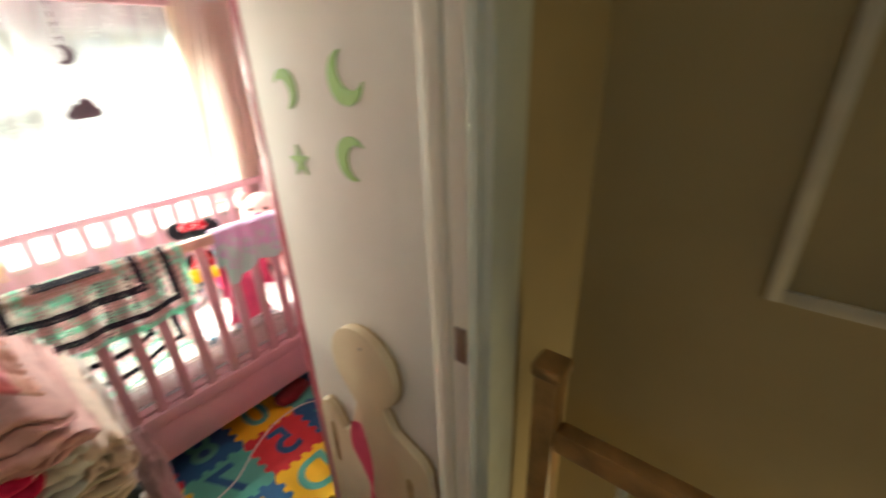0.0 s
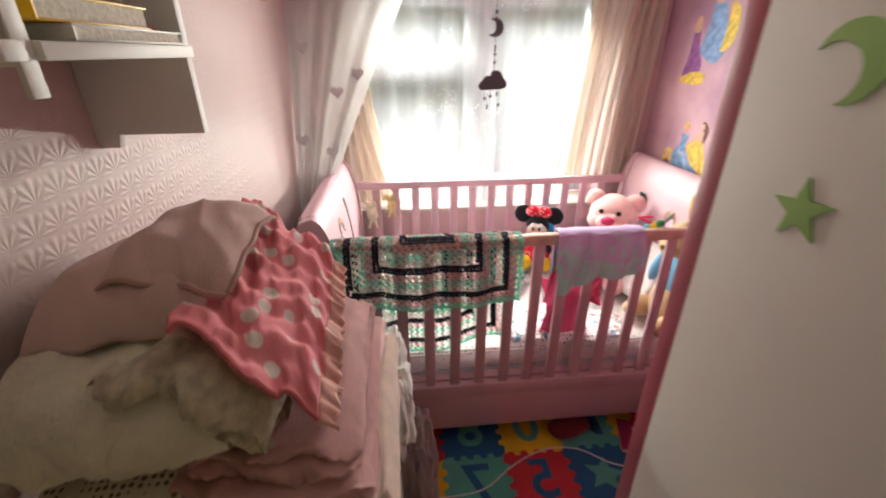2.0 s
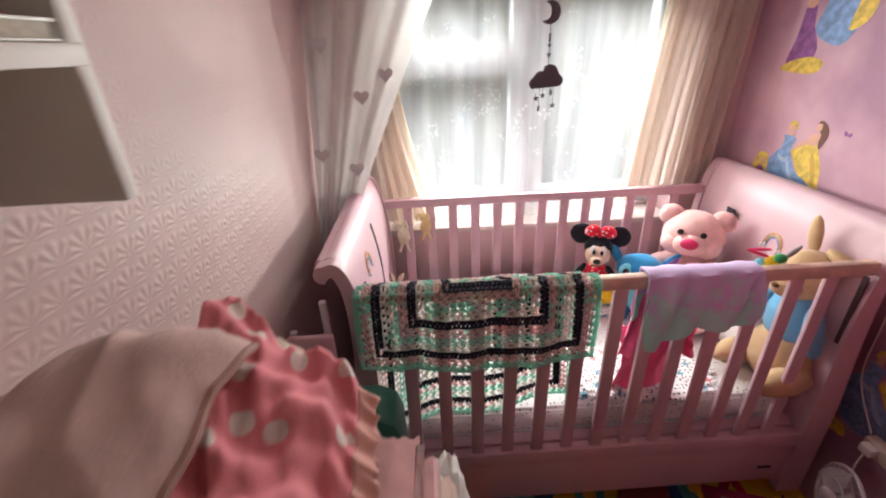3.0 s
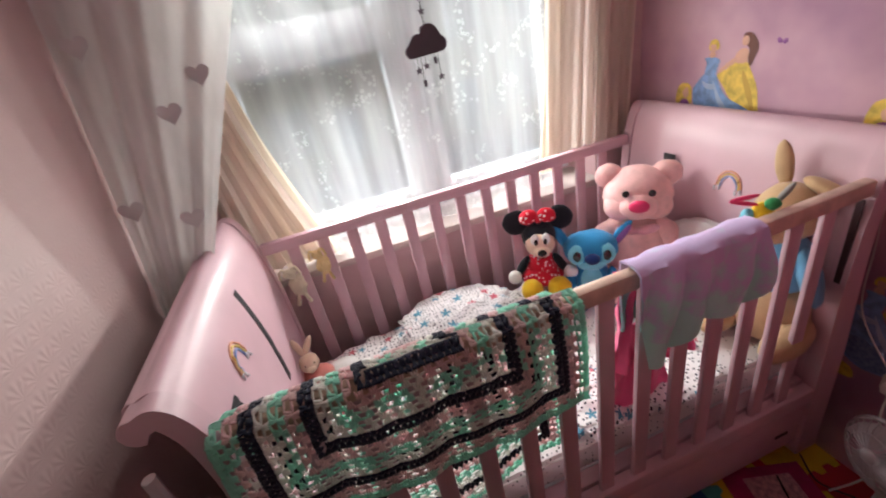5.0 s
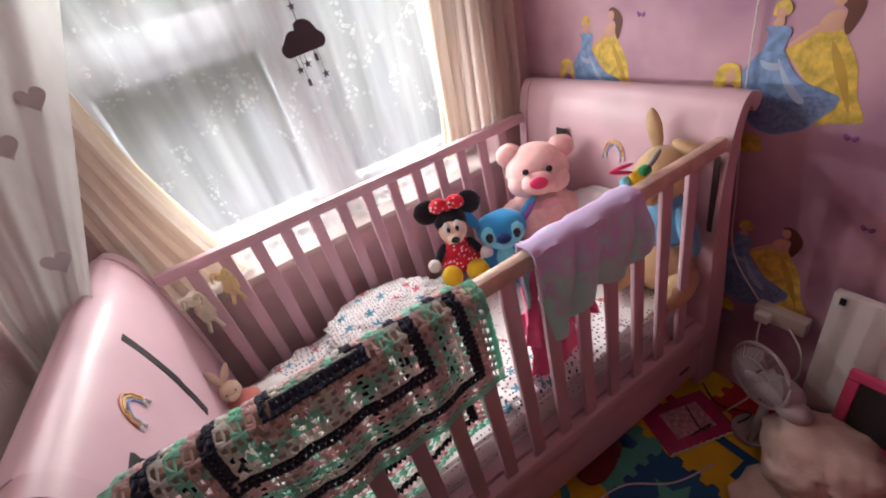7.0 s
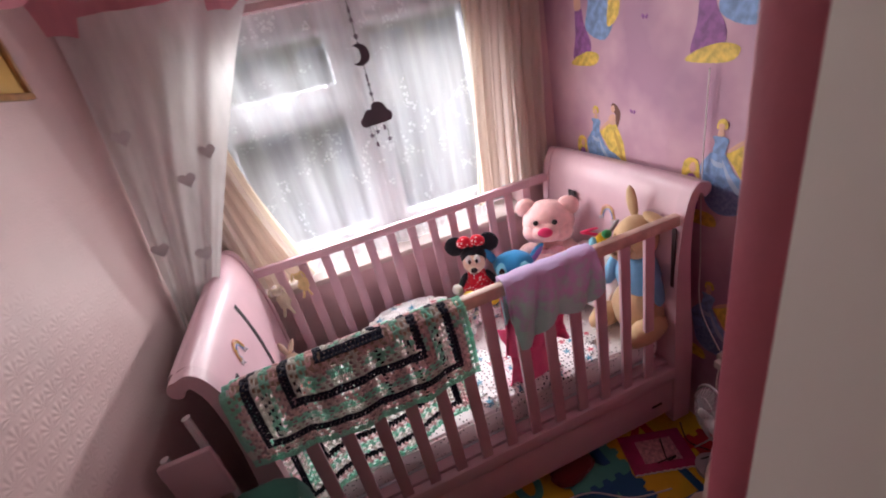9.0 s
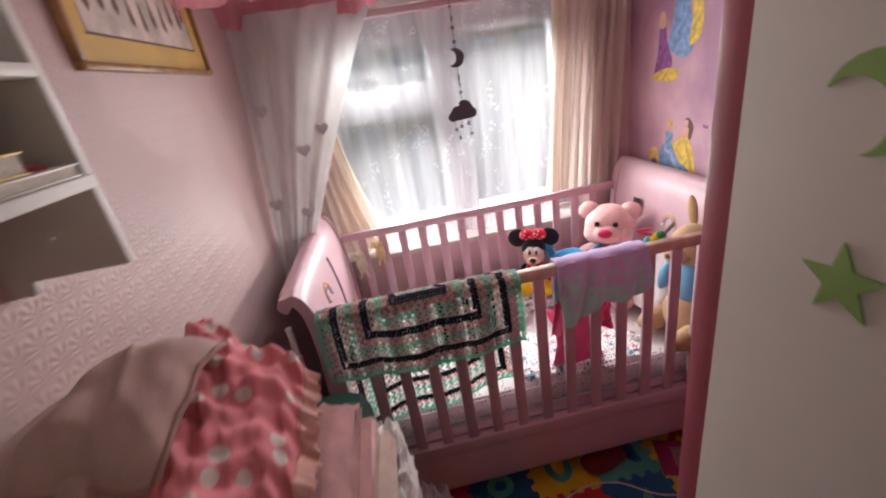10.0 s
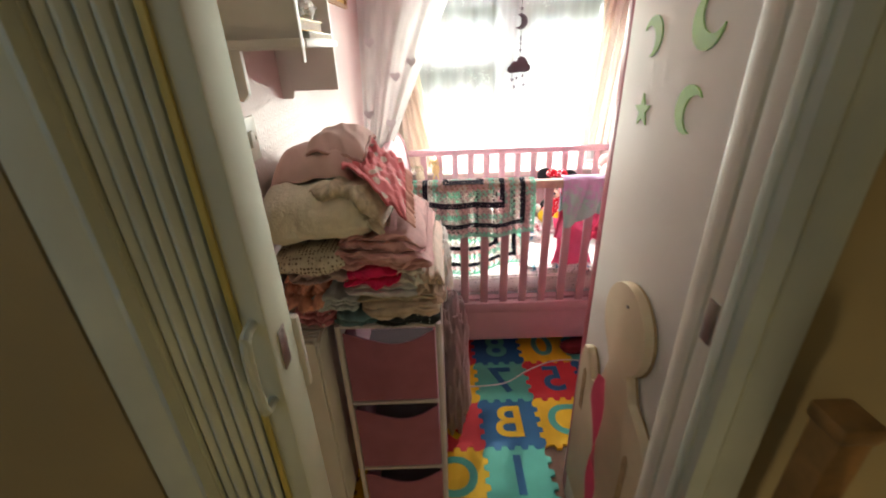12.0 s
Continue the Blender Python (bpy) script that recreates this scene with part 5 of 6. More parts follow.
PILE = {k: cloth("pile_" + k, v, var=0.14, scale=25) for k, v in {"teal": (0.14, 0.24, 0.27), "beige": (0.62, 0.50, 0.40), "blue_grey": (0.50, 0.54, 0.57), "peach": (0.72, 0.34, 0.26), "grey": (0.62, 0.62, 0.63),
        "peach_cream": (0.76, 0.58, 0.50), "magenta": (0.74, 0.02, 0.13), "mauve": (0.50, 0.36, 0.35), "rose": (0.62, 0.34, 0.34), "ochre": (0.48, 0.40, 0.30), "off_white": (0.72, 0.68, 0.64), "wine": (0.36, 0.06, 0.10)}.items()}
FY, BY = -0.965, -0.62
folded("folded_trousers", (0.085, 0.262), (FY, BY), (0.937, 0.962), 2, CHECK, "dark printed trousers folded at the pile's foot", 31, (0, 0.010))
folded("folded_jersey", (-0.02, 0.10), (FY, BY), (0.937, 0.970), 2, PILE["teal"], "dull teal top folded low in the pile", 32)
folded("folded_shirt", (-0.135, -0.005), (FY, BY), (0.937, 0.985), 3, FLORAL, "dusty red floral shirt folded low in the pile", 33, (0.012, 0.0), 0.008)
folded("folded_jumper", (0.060, 0.262), (FY - 0.012, BY), (0.962, 1.000), 3, PILE["beige"], "beige knitted jumper folded in the pile", 34, (0, 0.012), 0.009)
folded("folded_jumper", (0.040, 0.250), (FY, BY), (0.998, 1.020), 2, PILE["ochre"], "olive beige top folded in the pile", 46, (0, 0.010), 0.006)
folded("folded_vest", (-0.075, 0.055), (FY - 0.008, BY), (0.980, 1.026), 3, PILE["blue_grey"], "pale blue grey vest folded in the pile", 35, (0.012, 0.006), 0.009)
folded("folded_cardigan", (-0.142, -0.030), (FY - 0.010, BY), (0.992, 1.075), 3, PILE["peach"], "peach orange cardigan bunched against the wall", 36, (0.010, 0.014), 0.018, 0.02)
folded("folded_shirt", (0.025, 0.205), (FY - 0.006, BY), (1.020, 1.058), 3, PILE["grey"], "pale grey cotton shirt folded in the pile", 37, (0, 0.010), 0.007)
folded("folded_dress", (0.190, 0.272), (FY + 0.01, BY), (0.990, 1.085), 4, PILE["peach_cream"], "cream peach dress hanging at the pile's edge", 38, (0, 0.030), 0.014)
folded("folded_vest", (0.150, 0.235), (FY, BY), (1.056, 1.100), 2, PILE["off_white"], "off white vest folded in the pile", 47, (0, 0.020), 0.010)
folded("folded_jersey", (0.020, 0.165), (FY - 0.010, BY), (1.055, 1.105), 2, PILE["magenta"], "bright magenta top folded in the pile", 39, (0.02, -0.006), 0.009)
folded("folded_scarf", (-0.120, 0.035), (FY - 0.004, BY), (1.066, 1.105), 3, PILE["mauve"], "mauve grey scarf folded in the pile", 40, (0.006, 0.012), 0.011)
folded("folded_cardigan", (0.010, 0.245), (FY - 0.008, BY), (1.104, 1.150), 3, PILE["rose"], "dusty pink ruffled cardigan folded in the pile", 41, (0, 0.034), 0.014, 0.016)
folded("folded_dress", (0.020, 0.232), (FY + 0.004, BY), (1.148, 1.190), 2, PILE["rose"], "dusty rose dress folded below the fleece", 45, (0, 0.042), 0.014, 0.016)
KNIT = mat("pale_open_knit", (0.62, 0.56, 0.46), rough=0.95, bump=0.3)
n_, l_, b_ = nodes_of(KNIT)
co_, vo_, rm_, mx_ = n_.new("ShaderNodeTexCoord"), n_.new("ShaderNodeTexVoronoi"), n_.new("ShaderNodeMapRange"), n_.new("ShaderNodeMixRGB")
vo_.inputs["Scale"].default_value, vo_.inputs["Randomness"].default_value = 105, 0.25
rm_.inputs["From Min"].default_value, rm_.inputs["From Max"].default_value = 0.30, 0.36
mx_.inputs[1].default_value, mx_.inputs[2].default_value = (0.16, 0.11, 0.09, 1), (0.64, 0.58, 0.48, 1)
l_.new(co_.outputs["Object"], vo_.inputs["Vector"])
l_.new(vo_.outputs["Distance"], rm_.inputs["Value"])
l_.new(rm_.outputs["Result"], mx_.inputs[0])
l_.new(mx_.outputs[0], b_.inputs["Base Color"])
folded("open_knit_shawl", (-0.150, 0.030), (FY - 0.022, BY), (1.092, 1.156), 1, KNIT, "cream open knit shawl rolled under the fleece", 42, (0.006, 0.006), 0.006, 0.002)
FLEECE = mat("cream_fleece", (0.78, 0.71, 0.58), rough=0.98, bump=1.0, fine=160, scale=30, var=0.07, sheen=0.5)
SHAG = mat("beige_shaggy_pile", (0.56, 0.47, 0.35), rough=0.98, bump=1.0, fine=110, scale=60, var=0.25, sheen=0.5)
folded("fleece_jacket", (-0.168, 0.100), (FY - 0.018, -0.70), (1.154, 1.326), 1, FLEECE, "thick cream fleece jacket folded near the top", 43, (0.030, 0.020), 0.012, 0.004)
folded("shaggy_gilet", (-0.040, 0.140), (FY - 0.006, -0.70), (1.200, 1.322), 2, SHAG, "shaggy beige gilet folded into the fleece", 44, (0.0, 0.080), 0.022, 0.018)
SPOT_PINK = spotted("pink_heart_cotton", (0.84, 0.27, 0.31), (0.84, 0.72, 0.68), 24, 0.28)


def slump(u, v):
    """A limp garment that falls over the pile's edge."""
    x = 0.050 + 0.140 * v - 0.025 * u
    y = -0.930 + 0.35 * u - 0.02 * v + 0.012 * math.sin(v * 9)
    z = 1.346 + 0.028 * u - 0.04 * v - 0.078 * v ** 2 + 0.006 * math.sin(u * 22 + v * 5) + 0.004 * math.sin(u * 55 + 3 * math.sin(v * 6)) + 0.005 * math.sin(v * 34 + u * 14) * v
    z += 0.013 * noise.noise(Vector((u * 7, v * 5, 3))) + 0.010 * (0.5 - abs(noise.noise(Vector((u * 11 + v * 3, v * 9, 8)))))
    return Vector((x, y, z))


dress = thing("pink_dress", (0.10, -0.78, 1.34), "coral pink cotton dress with pale hearts on the pile", "dress")
part("body", sheet_bm(slump, 60, 60, 0.004), SPOT_PINK, dress, smooth="all")
part("hem", tube([slump(0.0, k / 40) for k in range(41)], 0.0035, 6), cloth("coral_binding", (0.66, 0.16, 0.19)), dress, "coral stitched hem")
part("frill", sheet_bm(lambda u, v: slump(u, 1.0) + Vector((0.020 * v + 0.003 * math.sin(u * 130) * v, 0.003 * math.cos(u * 90) * v, -0.024 * v + 0.003 * math.sin(u * 110) * v)), 120, 5, 0.002), cloth("peach_frill", (0.78, 0.42, 0.36)), dress, "peach gathered frill", smooth="all")


def heap(x0, x1, y0, y1, top, drop, seed, crease=0.012, n=70, power=3.5, fr=(9, 6)):
    """A limp garment thrown over what lies under it: a flat top, edges that hang, creases that run across."""
    def f(u, v):
        a, b = 2 * u - 1, 2 * v - 1
        r = (abs(a) ** 6 + abs(b) ** 6) ** (1 / 6)
        p = Vector((u * fr[0] * 0.5 + v * 1.5, v * fr[1] * 0.5 - u, seed))
        k = 1 - 2 * abs(noise.noise(p))
        z = top - drop * r ** power + crease * (k * abs(k) + 0.5 * noise.noise(p * 2.7)) + 0.02 * noise.noise(Vector((u * 1.7, v * 1.7, seed + 5)))
        e = 1 + 0.10 * noise.noise(Vector((a * 2, b * 2, seed + 9)))
        s = 1 - 0.18 * max(0, r - 0.85)
        return Vector(((x0 + x1) / 2 + a * (x1 - x0) / 2 * e * s, (y0 + y1) / 2 + b * (y1 - y0) / 2 * e * s, z))
    return f


SEAM_M = cloth("dusty_pink_rib", (0.50, 0.29, 0.26))
JERSEY = cloth("dusty_pink_jersey", (0.66, 0.45, 0.42), var=0.05)
hp = heap(-0.140, 0.070, -0.910, -0.62, 1.383, 0.062, 5.9, 0.005, fr=(4, 3))
solo("sweatshirt", sheet_bm(hp, 70, 70, 0.004), JERSEY, "dusty pink sweatshirt heaped on top of the pile", "clothes", smooth="all")
hh = heap(-0.060, 0.092, -0.870, -0.64, 1.410, 0.040, 8.1, 0.006, power=2.6, fr=(4, 3))
hood = thing("sweatshirt_hood", (0.06, -0.82, 1.40), "folded-over hood of the dusty pink sweatshirt", "hood")
part("hood_cloth", sheet_bm(hh, 60, 60, 0.004), JERSEY, hood, smooth="all")
part("hem_seam", tube([hh(0.02 + 0.96 * k / 50, 0.0) + Vector((0, -0.001, 0)) for k in range(51)], 0.0042, 6), SEAM_M, hood, "ribbed hem")
part("hem_seam", tube([hh(1.0, 0.02 + 0.96 * k / 50) for k in range(51)], 0.0042, 6), SEAM_M, hood, "ribbed hem")
solo("laundry_bag", lump((0.300, -0.45, 0.345), (0.060, 0.10, 0.335), wob=0.25, seed=51, folds=0.16), cloth("mauve_grey_cloth", (0.38, 0.29, 0.30)), "mauve grey cloth bag slumped beside the tower", "bag")
solo("white_cloth", lump((0.250, -0.62, 0.935), (0.045, 0.11, 0.11), wob=0.25, seed=52, folds=0.2), WHITE_PL, "white cotton cloth hanging behind the drawer tower", "cloth")

# behind the tower: green box, pink chair
green = thing("green_storage_box", (0.06, -0.17, 0.3), "dark green plastic box standing on a pink chair", "storage box")
GREEN = mat("dark_green_plastic", (0.03, 0.16, 0.12), rough=0.4)
part("body", prism([(-0.035, 0.42), (0.165, 0.42), (0.160, 0.74), (0.145, 0.79), (0.10, 0.815), (0.02, 0.815), (-0.02, 0.80), (-0.035, 0.77)], -0.24, -0.12, "y", 0.006), GREEN, green)
part("card", prism([(0.035, 0.60), (0.085, 0.60), (0.062, 0.77)], -0.2425, -0.2405, "y"), WHITE_PL, green, "white card tag", smooth=False)
chair = thing("pink_chair", (0.02, -0.1, 0), "small pink wooden chair with pale back rail", "chair")
part("seat", box((-0.13, -0.30, 0.385), (0.17, -0.03, 0.415), 0.006), PINK_PAINT, chair)
for x in (-0.11, 0.15):
    for y in (-0.28, -0.05):
        part("leg", box((x - 0.015, y - 0.015, 0.0), (x + 0.015, y + 0.015, 0.384), 0.003), PINK_PAINT, chair)
part("backrest", box((-0.135, -0.075, 0.78), (-0.010, -0.055, 0.94), 0.008), PINK_PAINT, chair)
part("back_post", tube([(-0.03, -0.045, 0.416), (-0.03, -0.045, 1.03)], 0.010), FRAME_WHITE, chair)
part("back_post", tube([(-0.12, -0.045, 0.416), (-0.12, -0.045, 0.94)], 0.010), FRAME_WHITE, chair)

# floor clutter by the east wall
BOOK_PINK = mat("glossy_pink_cover", (0.42, 0.03, 0.13), rough=0.3, var=0.2, scale=20)
bk = thing("picture_book", (1.36, -0.06, 0.003), "glossy dark pink picture book on the play mat", "book")
bq = Matrix.Translation((1.37, -0.055, 0)) @ Matrix.Rotation(radians(-18), 4, "Z")
part("cover", box((-0.13, -0.09, 0.002), (0.13, 0.09, 0.007), 0.001, bq), BOOK_PINK, bk)
part("picture_panel", box((-0.07, -0.05, 0.0072), (0.08, 0.055, 0.0078), 0, bq), mat("pale_pink_print", (0.60, 0.30, 0.34), var=0.4, scale=60), bk)
part("frilled_edge", tube([bq @ Vector((-0.128 + 0.0128 * k, -0.092 + (0.004 if k % 2 else 0), 0.006)) for k in range(21)], 0.003, 5), WHITE_PL, bk)
solo("slipper", lump((1.02, 0.03, 0.032), (0.10, 0.055, 0.032), wob=0.1, seed=61, m=Matrix.Rotation(0.2, 4, "Z")), cloth("dark_red_felt", (0.16, 0.015, 0.02)), "dark red slipper under the cot's edge", "slipper")
fan = thing("desk_fan", (1.50, -0.22, 0.10), "small grey white desk fan resting by the wall", "desk fan")
FANW = mat("grey_white_plastic", (0.48, 0.42, 0.44), rough=0.35)
FT = Matrix.Translation((1.47, -0.20, 0.31)) @ Matrix.Rotation(radians(-20), 4, "Z") @ Matrix.Rotation(radians(8), 4, "Y")


def ring(r, x, th):
    return tube([FT @ Vector((x, r * math.cos(a), r * math.sin(a))) for a in np.linspace(0, 2 * math.pi, 37)], th, 6)


part("guard_ring", ring(0.098, 0.0, 0.006), FANW, fan)
part("guard_ring", ring(0.060, -0.028, 0.0015), FANW, fan)
for k in range(28):
    a = 2 * math.pi * k / 28
    part("guard_wire", tube([FT @ Vector((-0.034, 0.02 * math.cos(a), 0.02 * math.sin(a))), FT @ Vector((-0.026, 0.06 * math.cos(a), 0.06 * math.sin(a))), FT @ Vector((0, 0.098 * math.cos(a), 0.098 * math.sin(a)))], 0.0012, 4), FANW, fan)
bm = bmesh.new()
bm_ball(bm, FT @ Vector((-0.03, 0, 0)), (0.012, 0.022, 0.022))
part("hub", bm, FANW, fan)
for k in range(3):
    a = 2 * math.pi * k / 3
    part("blade", sheet_bm(lambda u, v: FT @ Vector((-0.008 + 0.02 * (v - 0.5), (0.015 + 0.07 * u) * math.cos(a + v * 1.4), (0.015 + 0.07 * u) * math.sin(a + v * 1.4))), 6, 8, 0.0015), FANW, fan)
bm = bmesh.new()
bm_ball(bm, FT @ Vector((0.03, -0.045, -0.03)), (0.05, 0.07, 0.045))
bm_ball(bm, FT @ Vector((0.03, -0.10, -0.05)), (0.035, 0.05, 0.035))
part("motor_housing", bm, FANW, fan)
part("stand", tube([FT @ Vector((0.03, -0.03, -0.06)), FT @ Vector((0.03, -0.03, -0.30))], 0.014), FANW, fan)
part("base", tube([(1.49, -0.21, 0.001), (1.49, -0.21, 0.02)], 0.06, 20), FANW, fan)
CUSH = cloth("pale_pink_fleece", (0.60, 0.42, 0.36), fine=200, bump=0.8)
solo("cushion", lump((1.43, -0.40, 0.155), (0.14, 0.135, 0.085), wob=0.14, seed=71, m=Matrix.Rotation(0.5, 4, "Z")), CUSH, "plump pale peach cushion on the floor heap", "cushion")
solo("blanket", lump((1.38, -0.50, 0.055), (0.23, 0.20, 0.058), wob=0.2, seed=72, folds=0.1), CUSH, "pale peach fleece blanket heaped on the mat", "blanket")
board = thing("leaning_board", (1.60, -0.58, 0.0), "white painted panel leaning against the patterned wall", "panel")
part("panel_body", box((1.585, -0.745, 0.0), (1.610, -0.272, 0.612), 0.004), WHITE_PAINT, board)
part("corner_clip", box((1.580, -0.302, 0.580), (1.5845, -0.289, 0.602), 0.001), BLACK, board, "dark corner clip")
tab = thing("toy_tablet", (1.54, -0.5, 0.2), "dark screened tablet in a thick pink frame", "tablet")
for lo, hi in (((1.535, -0.66, 0.395), (1.555, -0.365, 0.425)), ((1.535, -0.66, 0.17), (1.555, -0.365, 0.20)), ((1.535, -0.393, 0.201), (1.555, -0.365, 0.394)), ((1.535, -0.66, 0.201), (1.555, -0.632, 0.394))):
    part("frame_bar", box(lo, hi, 0.005), mat("pink_rubber", (0.62, 0.06, 0.16), rough=0.5), tab)
part("screen", box((1.540, -0.631, 0.201), (1.550, -0.394, 0.394)), BLACK, tab)
sock = thing("extension_socket", (1.615, -0.17, 0.44), "white socket block on the wall with white leads", "extension socket")
part("block", box((1.600, -0.235, 0.395), (1.638, -0.095, 0.45), 0.006), IVORY, sock)
part("plug", box((1.570, -0.150, 0.41), (1.599, -0.110, 0.442), 0.006), WHITE_PAINT, sock)
part("lead", tube(catmull([(1.575, -0.13, 0.41), (1.56, -0.14, 0.33), (1.57, -0.18, 0.22), (1.55, -0.16, 0.10), (1.50, -0.12, 0.02)], 6), 0.003, 6), WHITE_PAINT, sock)
part("lead", tube(catmull([(1.59, -0.20, 0.42), (1.56, -0.25, 0.38), (1.56, -0.26, 0.28), (1.55, -0.22, 0.2)], 6), 0.003, 6), WHITE_PAINT, sock)
part("lead", tube(catmull([(1.625, 0.03, 1.45), (1.627, 0.035, 1.1), (1.627, 0.02, 0.8), (1.62, 0.0, 0.6), (1.61, -0.10, 0.46)], 8), 0.0022, 6), WHITE_PAINT, sock)
solo("floor_cable", tube(catmull([(0.05, -0.25, 0.004), (0.276, -0.233, 0.004), (0.42, -0.235, 0.004), (0.574, -0.215, 0.004), (0.713, -0.125, 0.004), (0.867, -0.061, 0.004), (1.02, -0.07, 0.004), (1.15, -0.16, 0.004), (1.30, -0.20, 0.004)], 8), 0.0032, 6), WHITE_PAINT, "white cable winding over the play mat", "cable")
for k, (a, b_) in enumerate((((1.42, -0.02), (1.33, -0.10)), ((1.55, 0.0), (1.46, -0.16)))):
    solo("cable", tube(catmull([(a[0], a[1], 0.012), (a[0] - 0.05, a[1] - 0.09, 0.02), (b_[0] + 0.07, b_[1] - 0.02, 0.035), (b_[0], b_[1], 0.012)], 8), 0.003, 6), BLACK, "thin black cable looping by the book", "cable")

# figures printed on the east wallpaper, kept to plain shapes
DEC = {"blue": mat("print_blue", (0.20, 0.33, 0.58), var=0.3, scale=40, rough=0.6), "yellow": mat("print_yellow", (0.70, 0.50, 0.08), var=0.3, scale=40, rough=0.6),
       "violet": mat("print_violet", (0.26, 0.08, 0.28), var=0.3, scale=40, rough=0.6), "skin": mat("print_skin", (0.66, 0.38, 0.27), rough=0.6), "brown": mat("print_brown", (0.14, 0.045, 0.03), rough=0.6),
       "navy": mat("print_navy", (0.11, 0.17, 0.36), rough=0.6, scale=90, color2=(0.22, 0.30, 0.48)), "gold": mat("print_gold", (0.52, 0.33, 0.05), rough=0.6), "pale": mat("print_pale_blue", (0.40, 0.50, 0.66), rough=0.6)}


def decal(y, z, s, shapes, label):
    """Flat printed shapes; (across, up) run towards the cot's front and upwards."""
    t = tagged(new("wall_print"), label, "wallpaper print", "printed figures on the wallpaper", "structure")
    t.location = (XR, y, z)
    for k, (col, pts, closed) in enumerate(shapes):
        P = catmull([(a, b, 0) for a, b in pts], 4, True)
        x = XR - 0.0006 - 0.00015 * k
        part("print_" + col, prism([(y - s * p.x, z + s * p.y) for p in P], x - 0.0001, x, "x"), DEC[col], t, smooth=False)


TWO = [("yellow", [(0.19, 0.197), (0.141, 0.166), (0.105, 0.144), (0.141, 0.095), (0.185, 0.042), (0.245, 0.015), (0.274, -0.029), (0.221, -0.091), (0.283, -0.082), (0.35, -0.069), (0.319, 0.006), (0.301, 0.095), (0.265, 0.166), (0.239, 0.201)], 1),
       ("gold", [(0.225, 0.17), (0.24, 0.10), (0.275, 0.02), (0.31, -0.05), (0.295, 0.02), (0.27, 0.10)], 1),
       ("skin", [(0.19, 0.197), (0.185, 0.228), (0.212, 0.254), (0.243, 0.246), (0.239, 0.20)], 1),
       ("skin", [(0.187, 0.219), (0.141, 0.190), (0.109, 0.160), (0.118, 0.152), (0.155, 0.178), (0.192, 0.200)], 1),
       ("brown", [(0.234, 0.316), (0.212, 0.305), (0.222, 0.275), (0.245, 0.25), (0.243, 0.215), (0.256, 0.184), (0.274, 0.219), (0.283, 0.263), (0.262, 0.30)], 1),
       ("skin", [(0.214, 0.300), (0.208, 0.278), (0.222, 0.262), (0.238, 0.275), (0.235, 0.300)], 1),
       ("blue", [(0.042, 0.148), (0.007, 0.113), (-0.02, 0.064), (-0.002, -0.02), (0.025, -0.109), (0.096, -0.144), (0.185, -0.122), (0.239, -0.073), (0.279, -0.007), (0.239, 0.02), (0.167, 0.05), (0.123, 0.104), (0.096, 0.148)], 1),
       ("navy", [(0.01, -0.03), (0.03, -0.10), (0.096, -0.138), (0.18, -0.117), (0.232, -0.07), (0.262, -0.012), (0.20, 0.0), (0.12, -0.02), (0.07, 0.0)], 1),
       ("pale", [(0.087, 0.120), (0.118, 0.03), (0.165, -0.025), (0.185, -0.015), (0.130, 0.05)], 1),
       ("pale", [(0.03, 0.115), (0.05, 0.085), (0.09, 0.08), (0.10, 0.10), (0.06, 0.105)], 1),
       ("blue", [(0.042, 0.146), (0.047, 0.192), (0.036, 0.216), (0.087, 0.219), (0.114, 0.206), (0.105, 0.175), (0.096, 0.146)], 1),
       ("skin", [(0.058, 0.221), (0.065, 0.246), (0.085, 0.246), (0.088, 0.221)], 1), ("yellow", [(0.055, 0.25), (0.058, 0.285), (0.085, 0.295), (0.103, 0.275), (0.098, 0.252)], 1),
       ("skin", [(0.062, 0.272), (0.064, 0.248), (0.078, 0.240), (0.090, 0.252), (0.086, 0.272)], 1),
       ("yellow", [(-0.118, 0.015), (-0.105, 0.082), (-0.065, 0.104), (-0.029, 0.086), (-0.02, 0.015), (-0.045, -0.01), (-0.09, -0.01)], 1), ("skin", [(-0.076, 0.06), (-0.068, 0.035), (-0.052, 0.032), (-0.040, 0.055), (-0.052, 0.085)], 1),
       ("violet", [(-0.091, 0.0), (-0.06, 0.028), (-0.03, 0.0), (-0.02, -0.10), (-0.03, -0.17), (-0.08, -0.16), (-0.07, -0.08)], 1), ("yellow", [(-0.09, -0.20), (-0.04, -0.224), (0.078, -0.215), (0.069, -0.162), (0.0, -0.15), (-0.08, -0.16)], 1)]
THREE = [("violet", [(0.02, 0.0), (0.12, -0.01), (0.15, 0.06), (0.11, 0.14), (0.09, 0.22), (0.05, 0.22), (0.04, 0.1)], 1), ("yellow", [(0.0, -0.02), (0.16, -0.03), (0.20, 0.01), (0.14, 0.03), (0.05, 0.015)], 1),
         ("skin", [(0.045, 0.21), (0.09, 0.21), (0.085, 0.27), (0.05, 0.27)], 1), ("blue", [(0.12, 0.12), (0.24, 0.07), (0.30, 0.15), (0.26, 0.25), (0.22, 0.34), (0.16, 0.34), (0.14, 0.22)], 1),
         ("yellow", [(0.26, 0.12), (0.33, 0.16), (0.33, 0.28), (0.27, 0.32), (0.27, 0.22)], 1), ("skin", [(0.16, 0.33), (0.22, 0.33), (0.215, 0.40), (0.17, 0.40)], 1)]
for y, z in ((0.63, 1.10), (0.04, 1.09), (0.04, 0.50), (-0.52, 1.09), (-0.52, 0.55)):
    decal(y, z, 0.72, TWO, "faded print of dancing figures in blue and yellow")
